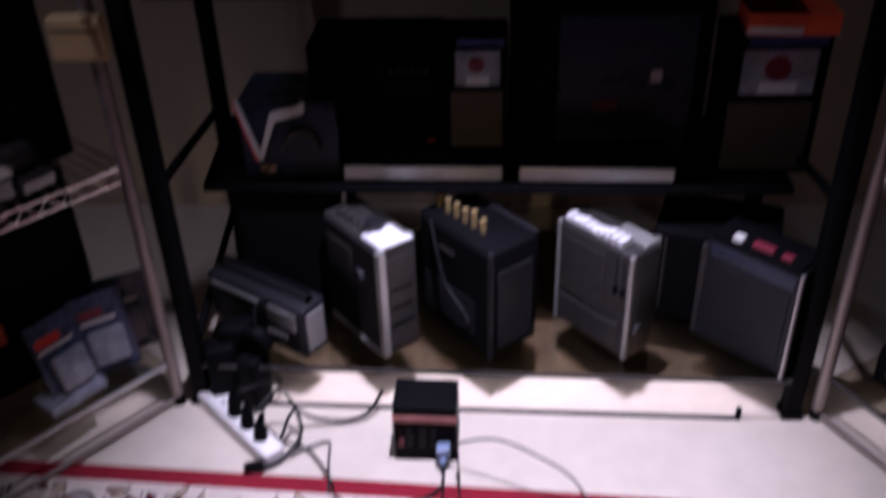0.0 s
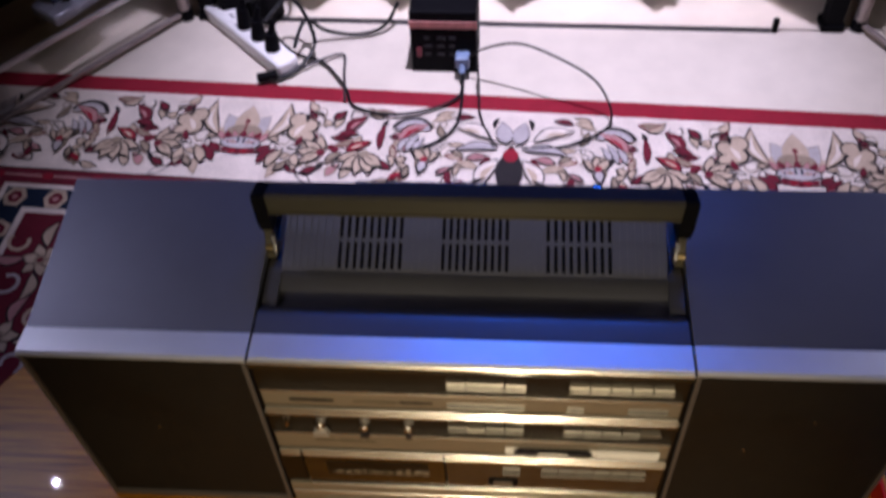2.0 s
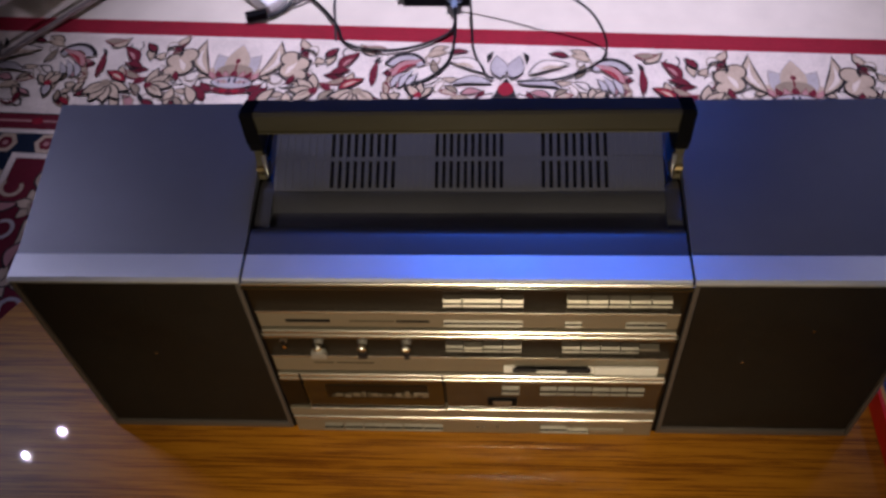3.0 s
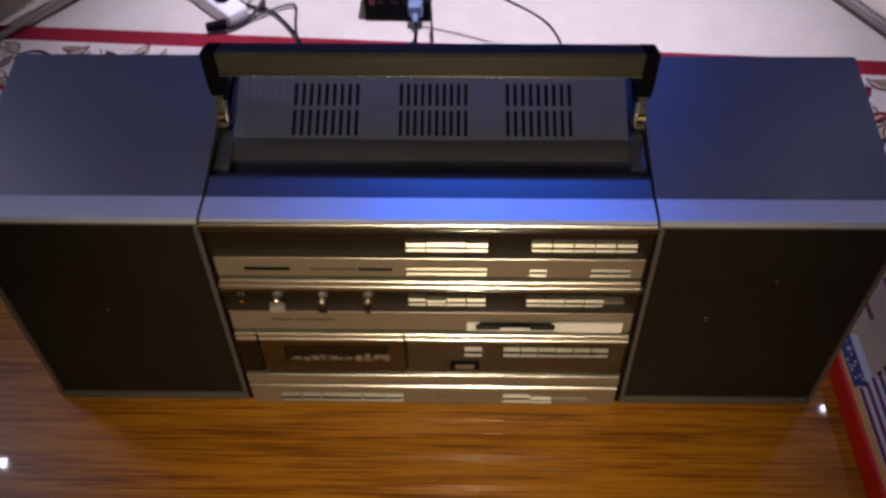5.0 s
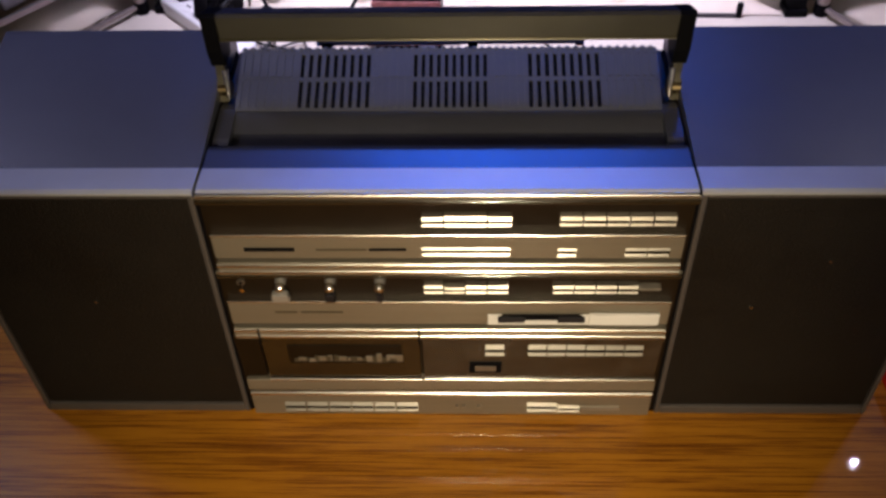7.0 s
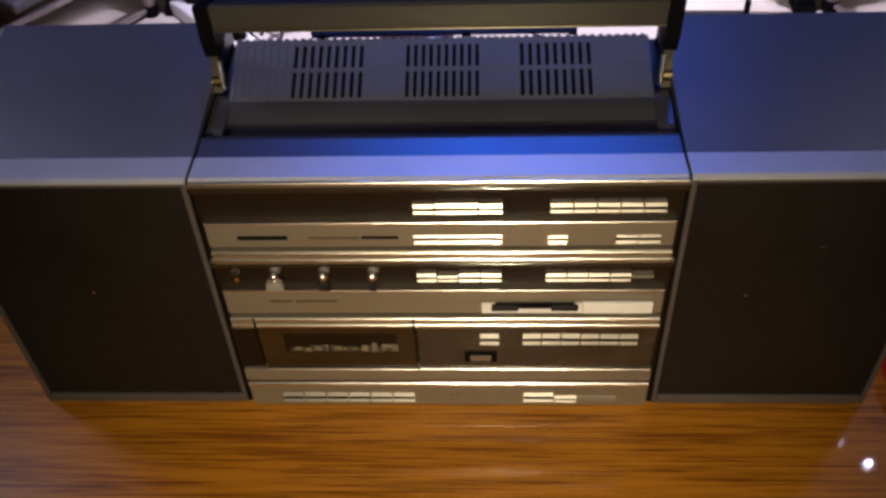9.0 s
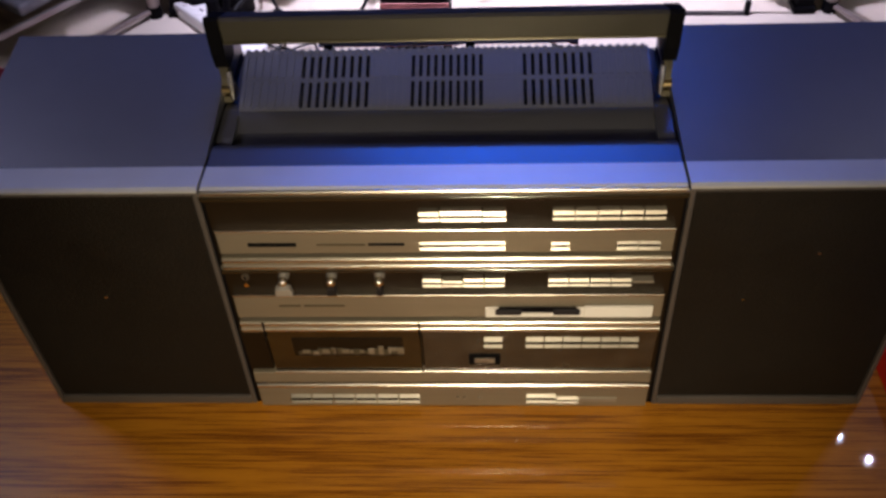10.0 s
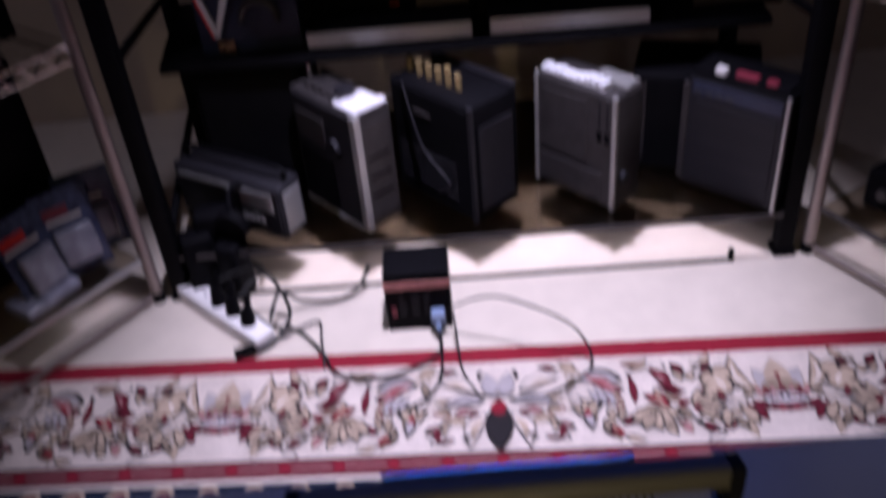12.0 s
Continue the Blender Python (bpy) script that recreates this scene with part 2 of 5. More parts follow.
def tube(pts, r, n=8, steps=6):
    """Round cable along a smooth line through the points."""
    bm = bmesh.new()
    path = smooth_path(pts, steps) if steps > 1 else [Vector(p) for p in pts]
    rings = []
    for i, p in enumerate(path):
        d = (path[min(i + 1, len(path) - 1)] - path[max(i - 1, 0)]).normalized()
        u = d.cross(Vector((0, 0, 1)))
        u = u.normalized() if u.length > 1e-4 else Vector((1, 0, 0))
        w = d.cross(u)
        rings.append([bm.verts.new(p + r * (math.cos(k * math.tau / n) * u + math.sin(k * math.tau / n) * w)) for k in range(n)])
    for a, b in zip(rings, rings[1:]):
        for k in range(n):
            bm.faces.new((a[k], a[(k + 1) % n], b[(k + 1) % n], b[k]))
    bm.faces.new(rings[0])
    bm.faces.new(rings[-1][::-1])
    return bm


# ---- setting ----
def slab(name, lo, hi, material, label, category):
    return tagged(part(name, box(lo, hi), material, None), label, category, "", "structure")


slab("floor", (-2.4, -2.6, -0.1), (2.4, 2.75, 0.0), CREAMF, "cream smooth floor covering beyond the rug", "floor")
slab("wall_north", (-2.4, 2.45, 0), (2.4, 2.55, CEIL), WALLP, "beige papered wall behind the racks", "wall")
slab("wall_south", (-2.4, -2.6, 0), (2.4, -2.5, CEIL), WALLP, "beige papered wall", "wall")
slab("wall_west", (-2.4, -2.5, 0), (-2.3, 2.45, CEIL), WALLP, "beige papered wall", "wall")
slab("wall_east", (2.3, -2.5, 0), (2.4, 2.45, CEIL), WALLP, "beige papered wall", "wall")
slab("ceiling", (-2.4, -2.6, CEIL), (2.4, 2.55, CEIL + 0.1), CEILM, "white painted ceiling with small downlights", "ceiling")

# ---- coffee table ----
def rounded_rect(x0, y0, x1, y1, r, n=14):
    pts = []
    for cx, cy, a in ((x1 - r, y1 - r, 0), (x0 + r, y1 - r, 90), (x0 + r, y0 + r, 180), (x1 - r, y0 + r, 270)):
        for k in range(n + 1):
            t = radians(a + 90 * k / n)
            pts.append((cx + r * math.cos(t), cy + r * math.sin(t)))
    return pts


def coffee_table():
    t = thing("coffee_table", pose(0, 0, 0), "low glossy amber oak coffee table with rounded corners", "table")
    bm = prism(rounded_rect(-0.587, -0.62, 0.66, 0.25, 0.25), "z", TABLE - 0.03, TABLE)
    top_edges = [e for e in bm.edges if abs(e.verts[0].co.z - e.verts[1].co.z) < 1e-6]
    bmesh.ops.bevel(bm, geom=top_edges, offset=0.006, segments=3, affect="EDGES", profile=0.5)
    part("tabletop", bm, OAK, t, "varnished amber oak top", smooth=True)
    part("apron", box((-0.40, -0.45, TABLE - 0.10), (0.46, 0.08, TABLE - 0.031)), OAK, t)
    for x in (-0.37, 0.43):
        for y in (-0.42, 0.05):
            part("leg", rod((x, y, 0.012), (x, y, TABLE - 0.032), 0.022, 14, 0.028), OAK, t, smooth=True)


coffee_table()


# ---- boombox ----
def boombox():
    b = thing("boombox", pose(0, 0, TABLE), "silver and grey stereo boombox with dark grilles on the oak table", "boombox")
    W = 0.1848
    # centre body: profile in y, z with the rolled step below the sloping vents
    prof = [(0.004, 0.004), (0.185, 0.004), (0.185, 0.2650), (0.180, 0.2700), (0.0640, 0.2695), (0.0615, 0.2698), (0.0585, 0.2712), (0.0560, 0.2738), (0.0535, 0.2762), (0.0505, 0.2778), (0.0465, 0.27845), (0.0455, 0.27840), (0.027, 0.2769), (0.026, 0.2768), (0.004, 0.2755)]
    part("centre_body", prism(prof, "x", -W, W), DECK, b, "satin grey centre body", smooth=True)
    bm = prism([(0.0005, 0.2755), (0.0005, 0.2772), (0.003, 0.2790), (0.0265, 0.2782), (0.0265, 0.270), (0.006, 0.2755)], "x", -W, W)
    part("front_lip", bm, LIPM, b, "light grey flat front lip", smooth=False)
    part("lip_trim", rod((-W, 0.0010, 0.2752), (W, 0.0010, 0.2752), 0.0023, 18), RAIL, b, "bright chrome line under the lip", smooth=True)
    for s in (-1, 1):
        part("shoulder", prism([(0.0560, 0.2620), (0.0570, 0.2728), (0.0640, 0.2752), (0.0950, 0.2785), (0.1060, 0.2760), (0.1090, 0.2620)], "x", s * 0.1720, s * 0.1846), DECK, b)
        # dark plate added over the deck here to hide its blue reflection
        part("rear_ledge", box((min(s * 0.1715, s * 0.1790), 0.1095, 0.2690), (max(s * 0.1715, s * 0.1790), 0.1835, 0.2712), 0.0005), HTOP, b)
    # raised vent housing behind the trough, a little narrower at its top
    bm = prism([(0.0740, 0.2680), (0.0770, 0.2702), (0.0860, 0.2755), (0.0905, 0.2776), (0.0935, 0.2784), (0.0948, 0.2780), (0.0960, 0.2765), (0.1470, 0.2950), (0.1510, 0.2948), (0.1545, 0.2905), (0.1560, 0.2620), (0.0740, 0.2620)], "x", -0.1705, 0.1705)
    for v in bm.verts:
        if v.co.z > 0.2751:
            v.co.x *= 0.976
    part("vent_housing", bm, DECK, b, "satin grey raised housing under the vents", smooth=True)
    # vents: slotted grille cap on the sloping deck
    cap = bmesh.new()
    y0, ym, y1 = 0.0, 0.0265, 0.0500
    ztop, zlow = 0.0034, 0.0

    def slots(x0, x1, n, opened):
        """Bars between slots from x0 to x1 over both rows."""
        p = (x1 - x0) / n
        for k in range(n):
            add_box(cap, (x0 + (k + 0.05) * p, y1 + 0.0030, zlow), (x0 + (k + 0.60) * p, y1 + 0.0068, ztop + 0.0002), 0.0008)
        for row0, row1 in ((y0, ym - 0.0018), (ym + 0.0018, y1)):
            for k in range(n):
                xa = x0 + k * p
                add_box(cap, (xa, row0, zlow), (xa + p * 0.50, row1, ztop))
                if not opened:
                    add_box(cap, (xa + p * 0.50, row0, zlow), (xa + p, row1, ztop - 0.0012))
    for ya, yb in ((y0 - 0.002, y0), (ym - 0.0018, ym + 0.0018), (y1, y1 + 0.0055)):
        add_box(cap, (-0.165, ya, zlow), (0.165, yb, ztop - 0.0007))
    slots(-0.165, -0.120, 7, False)
    slots(-0.120, -0.061, 9, True)
    slots(-0.061, -0.030, 5, False)
    slots(-0.030, 0.031, 10, True)
    slots(0.031, 0.060, 5, False)
    slots(0.060, 0.119, 9, True)
    slots(0.119, 0.165, 7, False)
    slope = math.degrees(math.atan2(0.0185, 0.0515))
    tilt = pose(0, 0.0958, 0.2774, slope, 0, 0)
    bmesh.ops.transform(cap, matrix=tilt, verts=cap.verts[:])
    vent = part("vent_grille", cap, VENTM, b, "grey slotted ventilation grille")
    # black plates put the shade inside the slots into colour
    for x0, x1 in ((-0.120, -0.061), (-0.030, 0.031), (0.060, 0.119)):
        part("vent_backing", box((x0, y0, -0.002), (x1, y1, 0.0012), 0, tilt), BLACKM, vent, "black plate for the shade inside the slots")
    # folded telescopic aerial along the rear of the housing
    aerial = part("aerial", rod((-0.113, 0.1935, 0.2765), (0.010, 0.1935, 0.2765), 0.0056, 16), AERIAL, b, "folded chrome telescopic aerial", smooth=True)
    part("aerial_section", rod((0.010, 0.1935, 0.2765), (0.108, 0.1935, 0.2765), 0.0048, 16), AERIAL, aerial, smooth=True)
    part("aerial_tip", rod((0.107, 0.1935, 0.2765), (0.114, 0.1935, 0.2765), 0.0064, 16), AERIAL, aerial, smooth=True)
    for x in (-0.105, 0.020):
        part("aerial_clip", box((x - 0.004, 0.1840, 0.262), (x + 0.004, 0.1960, 0.2735), 0.001), BLACKP, aerial)
    # gaps between the centre and the speakers
    for s in (-1, 1):
        part("side_gasket", box((s * 0.1857 - 0.0009, 0.0012, 0.0015), (s * 0.1857 + 0.0009, 0.176, 0.277)), BLACKP, b, "black seam strip")

    # ---- front panel ----
    F = 0.0
    part("front_panel", box((-W, 0.003, 0.0), (W, 0.02, 0.275)), DARKP, b, "smoky brown recessed front")

    def strip(name, z0, z1, depth, material, label="", x0=-0.181, x1=0.181, bev=0.0008):
        return part(name, box((x0, F - depth, z0), (x1, 0.006, z1), bev, None, 4), material, b, label, name == "chrome_rail")
    strip("trim_line", 0.2372, 0.2394, 0.004, RAIL)
    strip("upper_fascia", 0.2125, 0.2372, 0.0022, BRUSH, "champagne brushed aluminium fascia")
    part("chrome_rail", rod((-0.181, -0.0012, 0.2050), (0.181, -0.0012, 0.2050), 0.0027, 20), RAIL, b, "polished rail", smooth=True)
    part("chrome_rail", rod((-0.181, -0.0012, 0.1975), (0.181, -0.0012, 0.1975), 0.0027, 20), RAIL, b, "polished rail", smooth=True)
    strip("rail_bed", 0.1942, 0.2085, 0.003, BRUSH)
    strip("trim_line", 0.1618, 0.1638, 0.004, RAIL)
    strip("middle_fascia", 0.1335, 0.1618, 0.0022, BRUSH, "champagne brushed aluminium fascia")
    part("chrome_rail", rod((-0.181, -0.0012, 0.1252), (0.181, -0.0012, 0.1252), 0.0027, 20), RAIL, b, "polished rail", smooth=True)
    part("chrome_rail", rod((-0.181, -0.0012, 0.1172), (0.181, -0.0012, 0.1172), 0.0027, 20), RAIL, b, "polished rail", smooth=True)
    strip("rail_bed", 0.1140, 0.1285, 0.003, BRUSH)
    strip("lower_ledge", 0.0415, 0.0575, 0.0045, BRUSH, "champagne ledge below the cassette bay")
    part("chrome_rail", rod((-0.181, -0.0012, 0.0335), (0.181, -0.0012, 0.0335), 0.0031, 20), RAIL, b, "polished rail", smooth=True)
    strip("bottom_fascia", 0.0015, 0.0325, 0.0030, BRUSH, "champagne brushed bottom fascia")
    # jack, knobs
    jack = part("headphone_jack", rod((-0.163, 0.004, 0.181), (-0.163, 0.0008, 0.181), 0.0030, 14), BUTTON, b, "chrome headphone jack", smooth=True)
    part("jack_hole", rod((-0.163, 0.0012, 0.181), (-0.163, 0.0002, 0.181), 0.0018, 10), BLACKP, jack)
    part("jack_ring", rod((-0.163, 0.002, 0.1735), (-0.163, -0.0010, 0.1735), 0.0021, 12), CHROME, jack, smooth=True)
    for x, half, m2 in ((-0.131, 0.0072, SILVERP), (-0.092, 0.0042, STEEL), (-0.053, 0.0026, STEEL)):
        k = part("knob", rod((x, 0.004, 0.1835), (x, -0.0065, 0.1830), 0.0046, 18, 0.0036), SILVERP, b, "chrome slide knob", smooth=True)
        tip = box((x - half, -0.0105, 0.1700), (x + half, -0.0045, 0.1790), 0.0010)
        for v in tip.verts:
            if v.co.z > 0.1745:
                v.co.x = x + (v.co.x - x) * 0.86
        part("knob_cap", tip, m2, k, "fan-shaped finger tip")
        ball = bmesh.new()
        bmesh.ops.create_uvsphere(ball, u_segments=16, v_segments=10, radius=0.0044, matrix=pose(x, -0.0055, 0.1830))
        part("knob_head", ball, RAIL, k, "bright rounded knob head", smooth=True)

    def buttons(x0, x1, n, z0, z1, depth=0.007, material=None, gap=0.0012, name="push_button"):
        p = (x1 - x0) / n
        depth = 0.0062 if name != "push_button" else min(depth, 0.0036)
        z0, z1 = z0 - 0.85 * depth, z1 - 0.85 * depth
        zm = z0 + 0.54 * (z1 - z0)
        for i in range(n):
            xa, xb = x0 + i * p + gap / 2, x0 + (i + 1) * p - gap / 2
            bm2 = bmesh.new()
            for za, zb, reach in ((zm + 0.0003, z1, depth * 0.85), (z0, zm - 0.0012, depth)):
                h2 = zb - za
                run = (0.38 if name in ("push_button", "deck_button") else 0.46) * h2
                add_prism(bm2, [(0.005, zb), (-reach + run + 0.0006, zb), (-reach + run, zb - 0.0002), (-reach, zb - 0.62 * h2), (-reach + 0.0002, zb - 0.72 * h2), (-reach + 0.0012, za), (0.005, za)], "x", xa, xb)
            # dark strip paints the shade in the groove between the two ribs
            add_box(bm2, (xa, -depth * 0.93, zm - 0.0013), (xb, 0.005, zm + 0.0001), mi=1)
            part(name, bm2, [material or BUTTON, DARKP], b)
    buttons(-0.018, -0.002, 1, 0.2500, 0.2588)
    buttons(-0.002, 0.030, 1, 0.2495, 0.2595, 0.009)
    buttons(0.030, 0.048, 1, 0.2500, 0.2588)
    buttons(0.082, 0.166, 5, 0.2505, 0.2592, 0.006, BUTTOND)
    buttons(-0.019, 0.048, 1, 0.2180, 0.2292, 0.009)
    buttons(0.082, 0.097, 1, 0.2175, 0.2280)
    buttons(0.132, 0.166, 2, 0.2175, 0.2285)
    buttons(-0.019, -0.003, 1, 0.1755, 0.1842)
    buttons(-0.003, 0.014, 1, 0.1765, 0.1820, 0.0045, BUTTOND)
    buttons(0.014, 0.048, 2, 0.1755, 0.1842)
    buttons(0.082, 0.149, 4, 0.1758, 0.1840)
    part("slide_bar", box((0.149, -0.003, 0.1765), (0.166, 0.004, 0.1790), 0.0006), BUTTOND, b)
    buttons(0.030, 0.047, 1, 0.0995, 0.1125, name="deck_button")
    buttons(0.066, 0.1145, 3, 0.0995, 0.1125, name="deck_button")
    buttons(0.1145, 0.163, 3, 0.0998, 0.1120, 0.006, BUTTOND, name="deck_button")
    buttons(-0.152, -0.029, 6, 0.0142, 0.0262, 0.010, None, 0.0016, "piano_key")
    buttons(0.069, 0.097, 1, 0.0145, 0.0268, 0.009, BUTTON, name="slide_switch")
    buttons(0.097, 0.118, 1, 0.0150, 0.0225, 0.006, BUTTON, name="slide_switch")
    part("engraved_bar", box((0.118, -0.0042, 0.0100), (0.153, 0.0, 0.0160), 0.0006), BUTTOND, b)
    for x in (0.006, 0.012, 0.026):
        part("small_socket", rod((x, 0.0, 0.0155), (x, -0.0045, 0.0155), 0.0018, 10), BUTTON, b, smooth=True)
    # pale sloping brows above the dark rows
    for zt, zb in ((0.2748, 0.2692), (0.1942, 0.1898), (0.1140, 0.1102)):
        part("brow", prism([(0.004, zt), (-0.0010, zt), (0.0022, zb), (0.004, zb)], "x", -0.180, 0.180), BRUSH, b, "champagne sloping brow")
    # glossy rolled edges above the dark rows
    for zc in (0.2680, 0.1886, 0.1090):
        part("rolled_edge", rod((-0.180, 0.0022, zc), (0.180, 0.0022, zc), 0.0026, 18), SMOKE, b, "dark glossy rolled edge", smooth=True)
    # balance window with its white slider
    win = part("slider_window", box((0.032, -0.0036, 0.1345), (0.169, 0.003, 0.1465), 0.0006), WHITE, b, "white slider window")
    part("slider_plate", box((0.113, -0.0062, 0.1370), (0.169, -0.003, 0.1500), 0.0008), WHITE, win, "white slider plate")
    part("slider_slot", box((0.043, -0.0046, 0.1412), (0.107, -0.003, 0.1478), 0.0008), BLACKP, win, "black sliding knob track")
    for x in (0.040, 0.088):
        part("slider_grip", box((x, -0.0062, 0.1396), (x + 0.022, -0.004, 0.1470), 0.0016), STEEL, win, "dark rounded slider grip")
    # printed marks: maker's mark and model line as bars
    part("maker_mark", box((-0.152, -0.0027, 0.2208), (-0.114, -0.0018, 0.2248)), BLACKP, b, "black maker's mark bar")
    part("printed_line", box((-0.098, -0.0026, 0.2216), (-0.060, -0.0018, 0.2234)), KHAKI, b)
    part("printed_line", box((-0.058, -0.0026, 0.2212), (-0.030, -0.0018, 0.2240)), BLACKP, b)
    part("printed_line", box((-0.140, -0.0026, 0.1480), (-0.122, -0.0018, 0.1500)), KHAKI, b)
    part("printed_line", box((-0.119, -0.0026, 0.1480), (-0.085, -0.0018, 0.1500)), KHAKI, b)
    # cassette bay
    door = part("cassette_door", box((-0.158, -0.0035, 0.0590), (-0.0245, 0.004, 0.1170), 0.0012), SMOKE, b, "smoked brown cassette door")
    part("door_trim", rod((-0.158, -0.0046, 0.0590), (-0.0245, -0.0046, 0.0590), 0.0016, 14), RAIL, door, smooth=True)
    part("door_window", box((-0.137, -0.0046, 0.0820), (-0.040, -0.003, 0.1075), 0.0010), DARKP, door, "dark cassette window")
    rng = random.Random(4)
    for i in range(22):
        x = -0.132 + i * 0.0041 + rng.uniform(-0.001, 0.001)
        h = rng.uniform(0.004, 0.010) + 0.004 * (i in (6, 7, 16, 17))
        part("tape_edge", box((x, -0.0056 + 0.0001 * (i % 4), 0.0846 + rng.uniform(0, 0.0025)), (x + rng.uniform(0.003, 0.0075), -0.0042, 0.0850 + h), 0.0004), (KHAKI, BRUSH, KHAKI, BUTTOND)[i % 4], door)
    for x in (-0.158, -0.0245):
        part("door_seam", box((x - 0.0007, -0.0046, 0.1095), (x + 0.0007, 0.002, 0.1280)), BLACKP, door)
    glass = part("right_window", box((-0.0225, -0.0030, 0.0590), (0.178, 0.004, 0.1160), 0.0010), HAZE, b, "hazy glossy smoked window")
    cnt = part("tape_counter", box((0.017, -0.0048, 0.0690), (0.045, -0.002, 0.0830), 0.0012), BLACKP, glass, "black tape counter")
    part("counter_digits", box((0.022, -0.0058, 0.0725), (0.040, -0.0046, 0.0795), 0.0006), BUTTON, cnt)
    part("window_edge", rod((-0.0225, -0.0040, 0.0584), (0.178, -0.0040, 0.0584), 0.0012, 14), RAIL, glass, smooth=True)
    strip("left_jamb", 0.0590, 0.1165, 0.002, DARKP, "", -0.181, -0.160)

    # ---- handle ----
    h = part("handle_bar", bmesh.new(), KHAKI, b, "khaki anodised carrying handle")
    hm = h.data
    bm = bmesh.new()
    add_prism(bm, [(0.1140, 0.3300), (0.1125, 0.3490), (0.1155, 0.3505), (0.1180, 0.3480), (0.1200, 0.3310), (0.1180, 0.3290)], "x", -0.171, 0.171)
    bmesh.ops.recalc_face_normals(bm, faces=bm.faces[:])
    bm.to_mesh(hm)
    bm.free()
    part("handle_top", prism([(0.1165, 0.3505), (0.1385, 0.3415), (0.1415, 0.3380), (0.1370, 0.3320), (0.1205, 0.3320), (0.1175, 0.3480)], "x", -0.174, 0.174), HTOP, h, "dark blue-grey upper side")
    part("handle_edge", box((-0.171, 0.1120, 0.3284), (0.171, 0.1185, 0.3300), 0.0007), KHAKI, h, "thin lower edge")
    for s in (-1, 1):
        xc = s * 0.1762
        arm = part("handle_arm", prism([(0.1070, 0.2770), (0.1190, 0.2770), (0.1260, 0.2960), (0.1330, 0.3280), (0.1160, 0.3280), (0.1130, 0.2980)], "x", xc - 0.0034, xc + 0.0034), KHAKI, b, "khaki metal handle arm")
        part("corner_cap", prism([(0.1110, 0.3500), (0.1140, 0.3520), (0.1370, 0.3430), (0.1420, 0.3380), (0.1400, 0.3250), (0.1330, 0.3060), (0.1140, 0.3060), (0.1105, 0.3200)], "x", xc - 0.0056, xc + 0.0056), BLACKP, arm, "black plastic corner cap")
        part("pivot", rod((xc - s * 0.0060, 0.1135, 0.2850), (xc + s * 0.0040, 0.1135, 0.2850), 0.0062, 18), BRASS, arm, "brass pivot", smooth=True)
        # polished rod added along the inner edge to carry the lamp's glint
        part("arm_trim", rod((xc - s * 0.0042, 0.1085, 0.2800), (xc - s * 0.0042, 0.1125, 0.3040), 0.0024, 12), RAIL, arm, "bright rod added to carry the inner edge's glint", smooth=True)

    # ---- speakers ----
    for s in (-1, 1):
        xi, xo = s * 0.1870, s * 0.3785
        x0, x1 = min(xi, xo), max(xi, xo)
        bm = prism([(0.007, 0.002), (0.184, 0.002), (0.184, 0.2920), (0.181, 0.2950), (0.027, 0.2778), (0.007, 0.2765)], "x", x0, x1)
        sp = part("speaker_box", bm, SHELL, b, "grey detachable speaker box")
        bm = prism([(0.0, 0.2758), (0.0, 0.2778), (0.0030, 0.2795), (0.0265, 0.2788), (0.0265, 0.272), (0.0075, 0.2758)], "x", x0, x1)
        part("speaker_lip", bm, LIPM, sp, "light grey bevelled lip")
        fr = bmesh.new()
        for a, c in (((x0, 0.0, 0.0), (x0 + 0.0045, 0.010, 0.2758)), ((x1 - 0.0045, 0.0, 0.0), (x1, 0.010, 0.2758)), ((x0 + 0.0045, 0.0, 0.0), (x1 - 0.0045, 0.010, 0.0115)), ((x0 + 0.0045, 0.001, 0.2715), (x1 - 0.0045, 0.010, 0.2756))):
            add_box(fr, a, c, 0.0014)
        part("speaker_frame", fr, FRAMEM, sp, "thin grey front frame")
        bm = box((x0 + 0.0048, 0.0022, 0.0118), (x1 - 0.0048, 0.0068, 0.2712), 0.0012)
        part("grille_cloth", bm, GRILLE, sp, "black-brown speaker cloth")
        # tiny chrome studs added to stand in for glints on the cloth
        for px, pz in (((-0.2854, 0.1568),) if s < 0 else ((0.2420, 0.1513), (0.2889, 0.2057))):
            part("grille_stud", rod((px, 0.0026, pz), (px, 0.0008, pz), 0.0012, 10), RAIL, sp, "tiny stud added in place of a glint", smooth=True)
    # rubber feet
    for x in (-0.34, -0.15, 0.15, 0.34):
        part("foot", rod((x, 0.03, 0.0), (x, 0.03, 0.004), 0.008, 12), BLACKP, b)
        part("foot", rod((x, 0.16, 0.0), (x, 0.16, 0.004), 0.008, 12), BLACKP, b)
    # the cabinet is narrowed slightly towards its top to fit the camera's view
    wide = ("centre_body", "shoulder", "front_lip", "lip_trim", "side_gasket", "front_panel", "trim_line", "upper_fascia", "middle_fascia", "chrome_rail", "rail_bed", "lower_ledge", "bottom_fascia", "speaker_box", "speaker_lip", "speaker_frame", "grille_cloth")
    for o in b.children_recursive:
        if o.name.split(".")[0] in wide:
            for v in o.data.vertices:
                if abs(v.co.x) > 0.12:
                    v.co.x -= math.copysign(0.0072 * v.co.z / 0.28, v.co.x)
    return b


boombox()


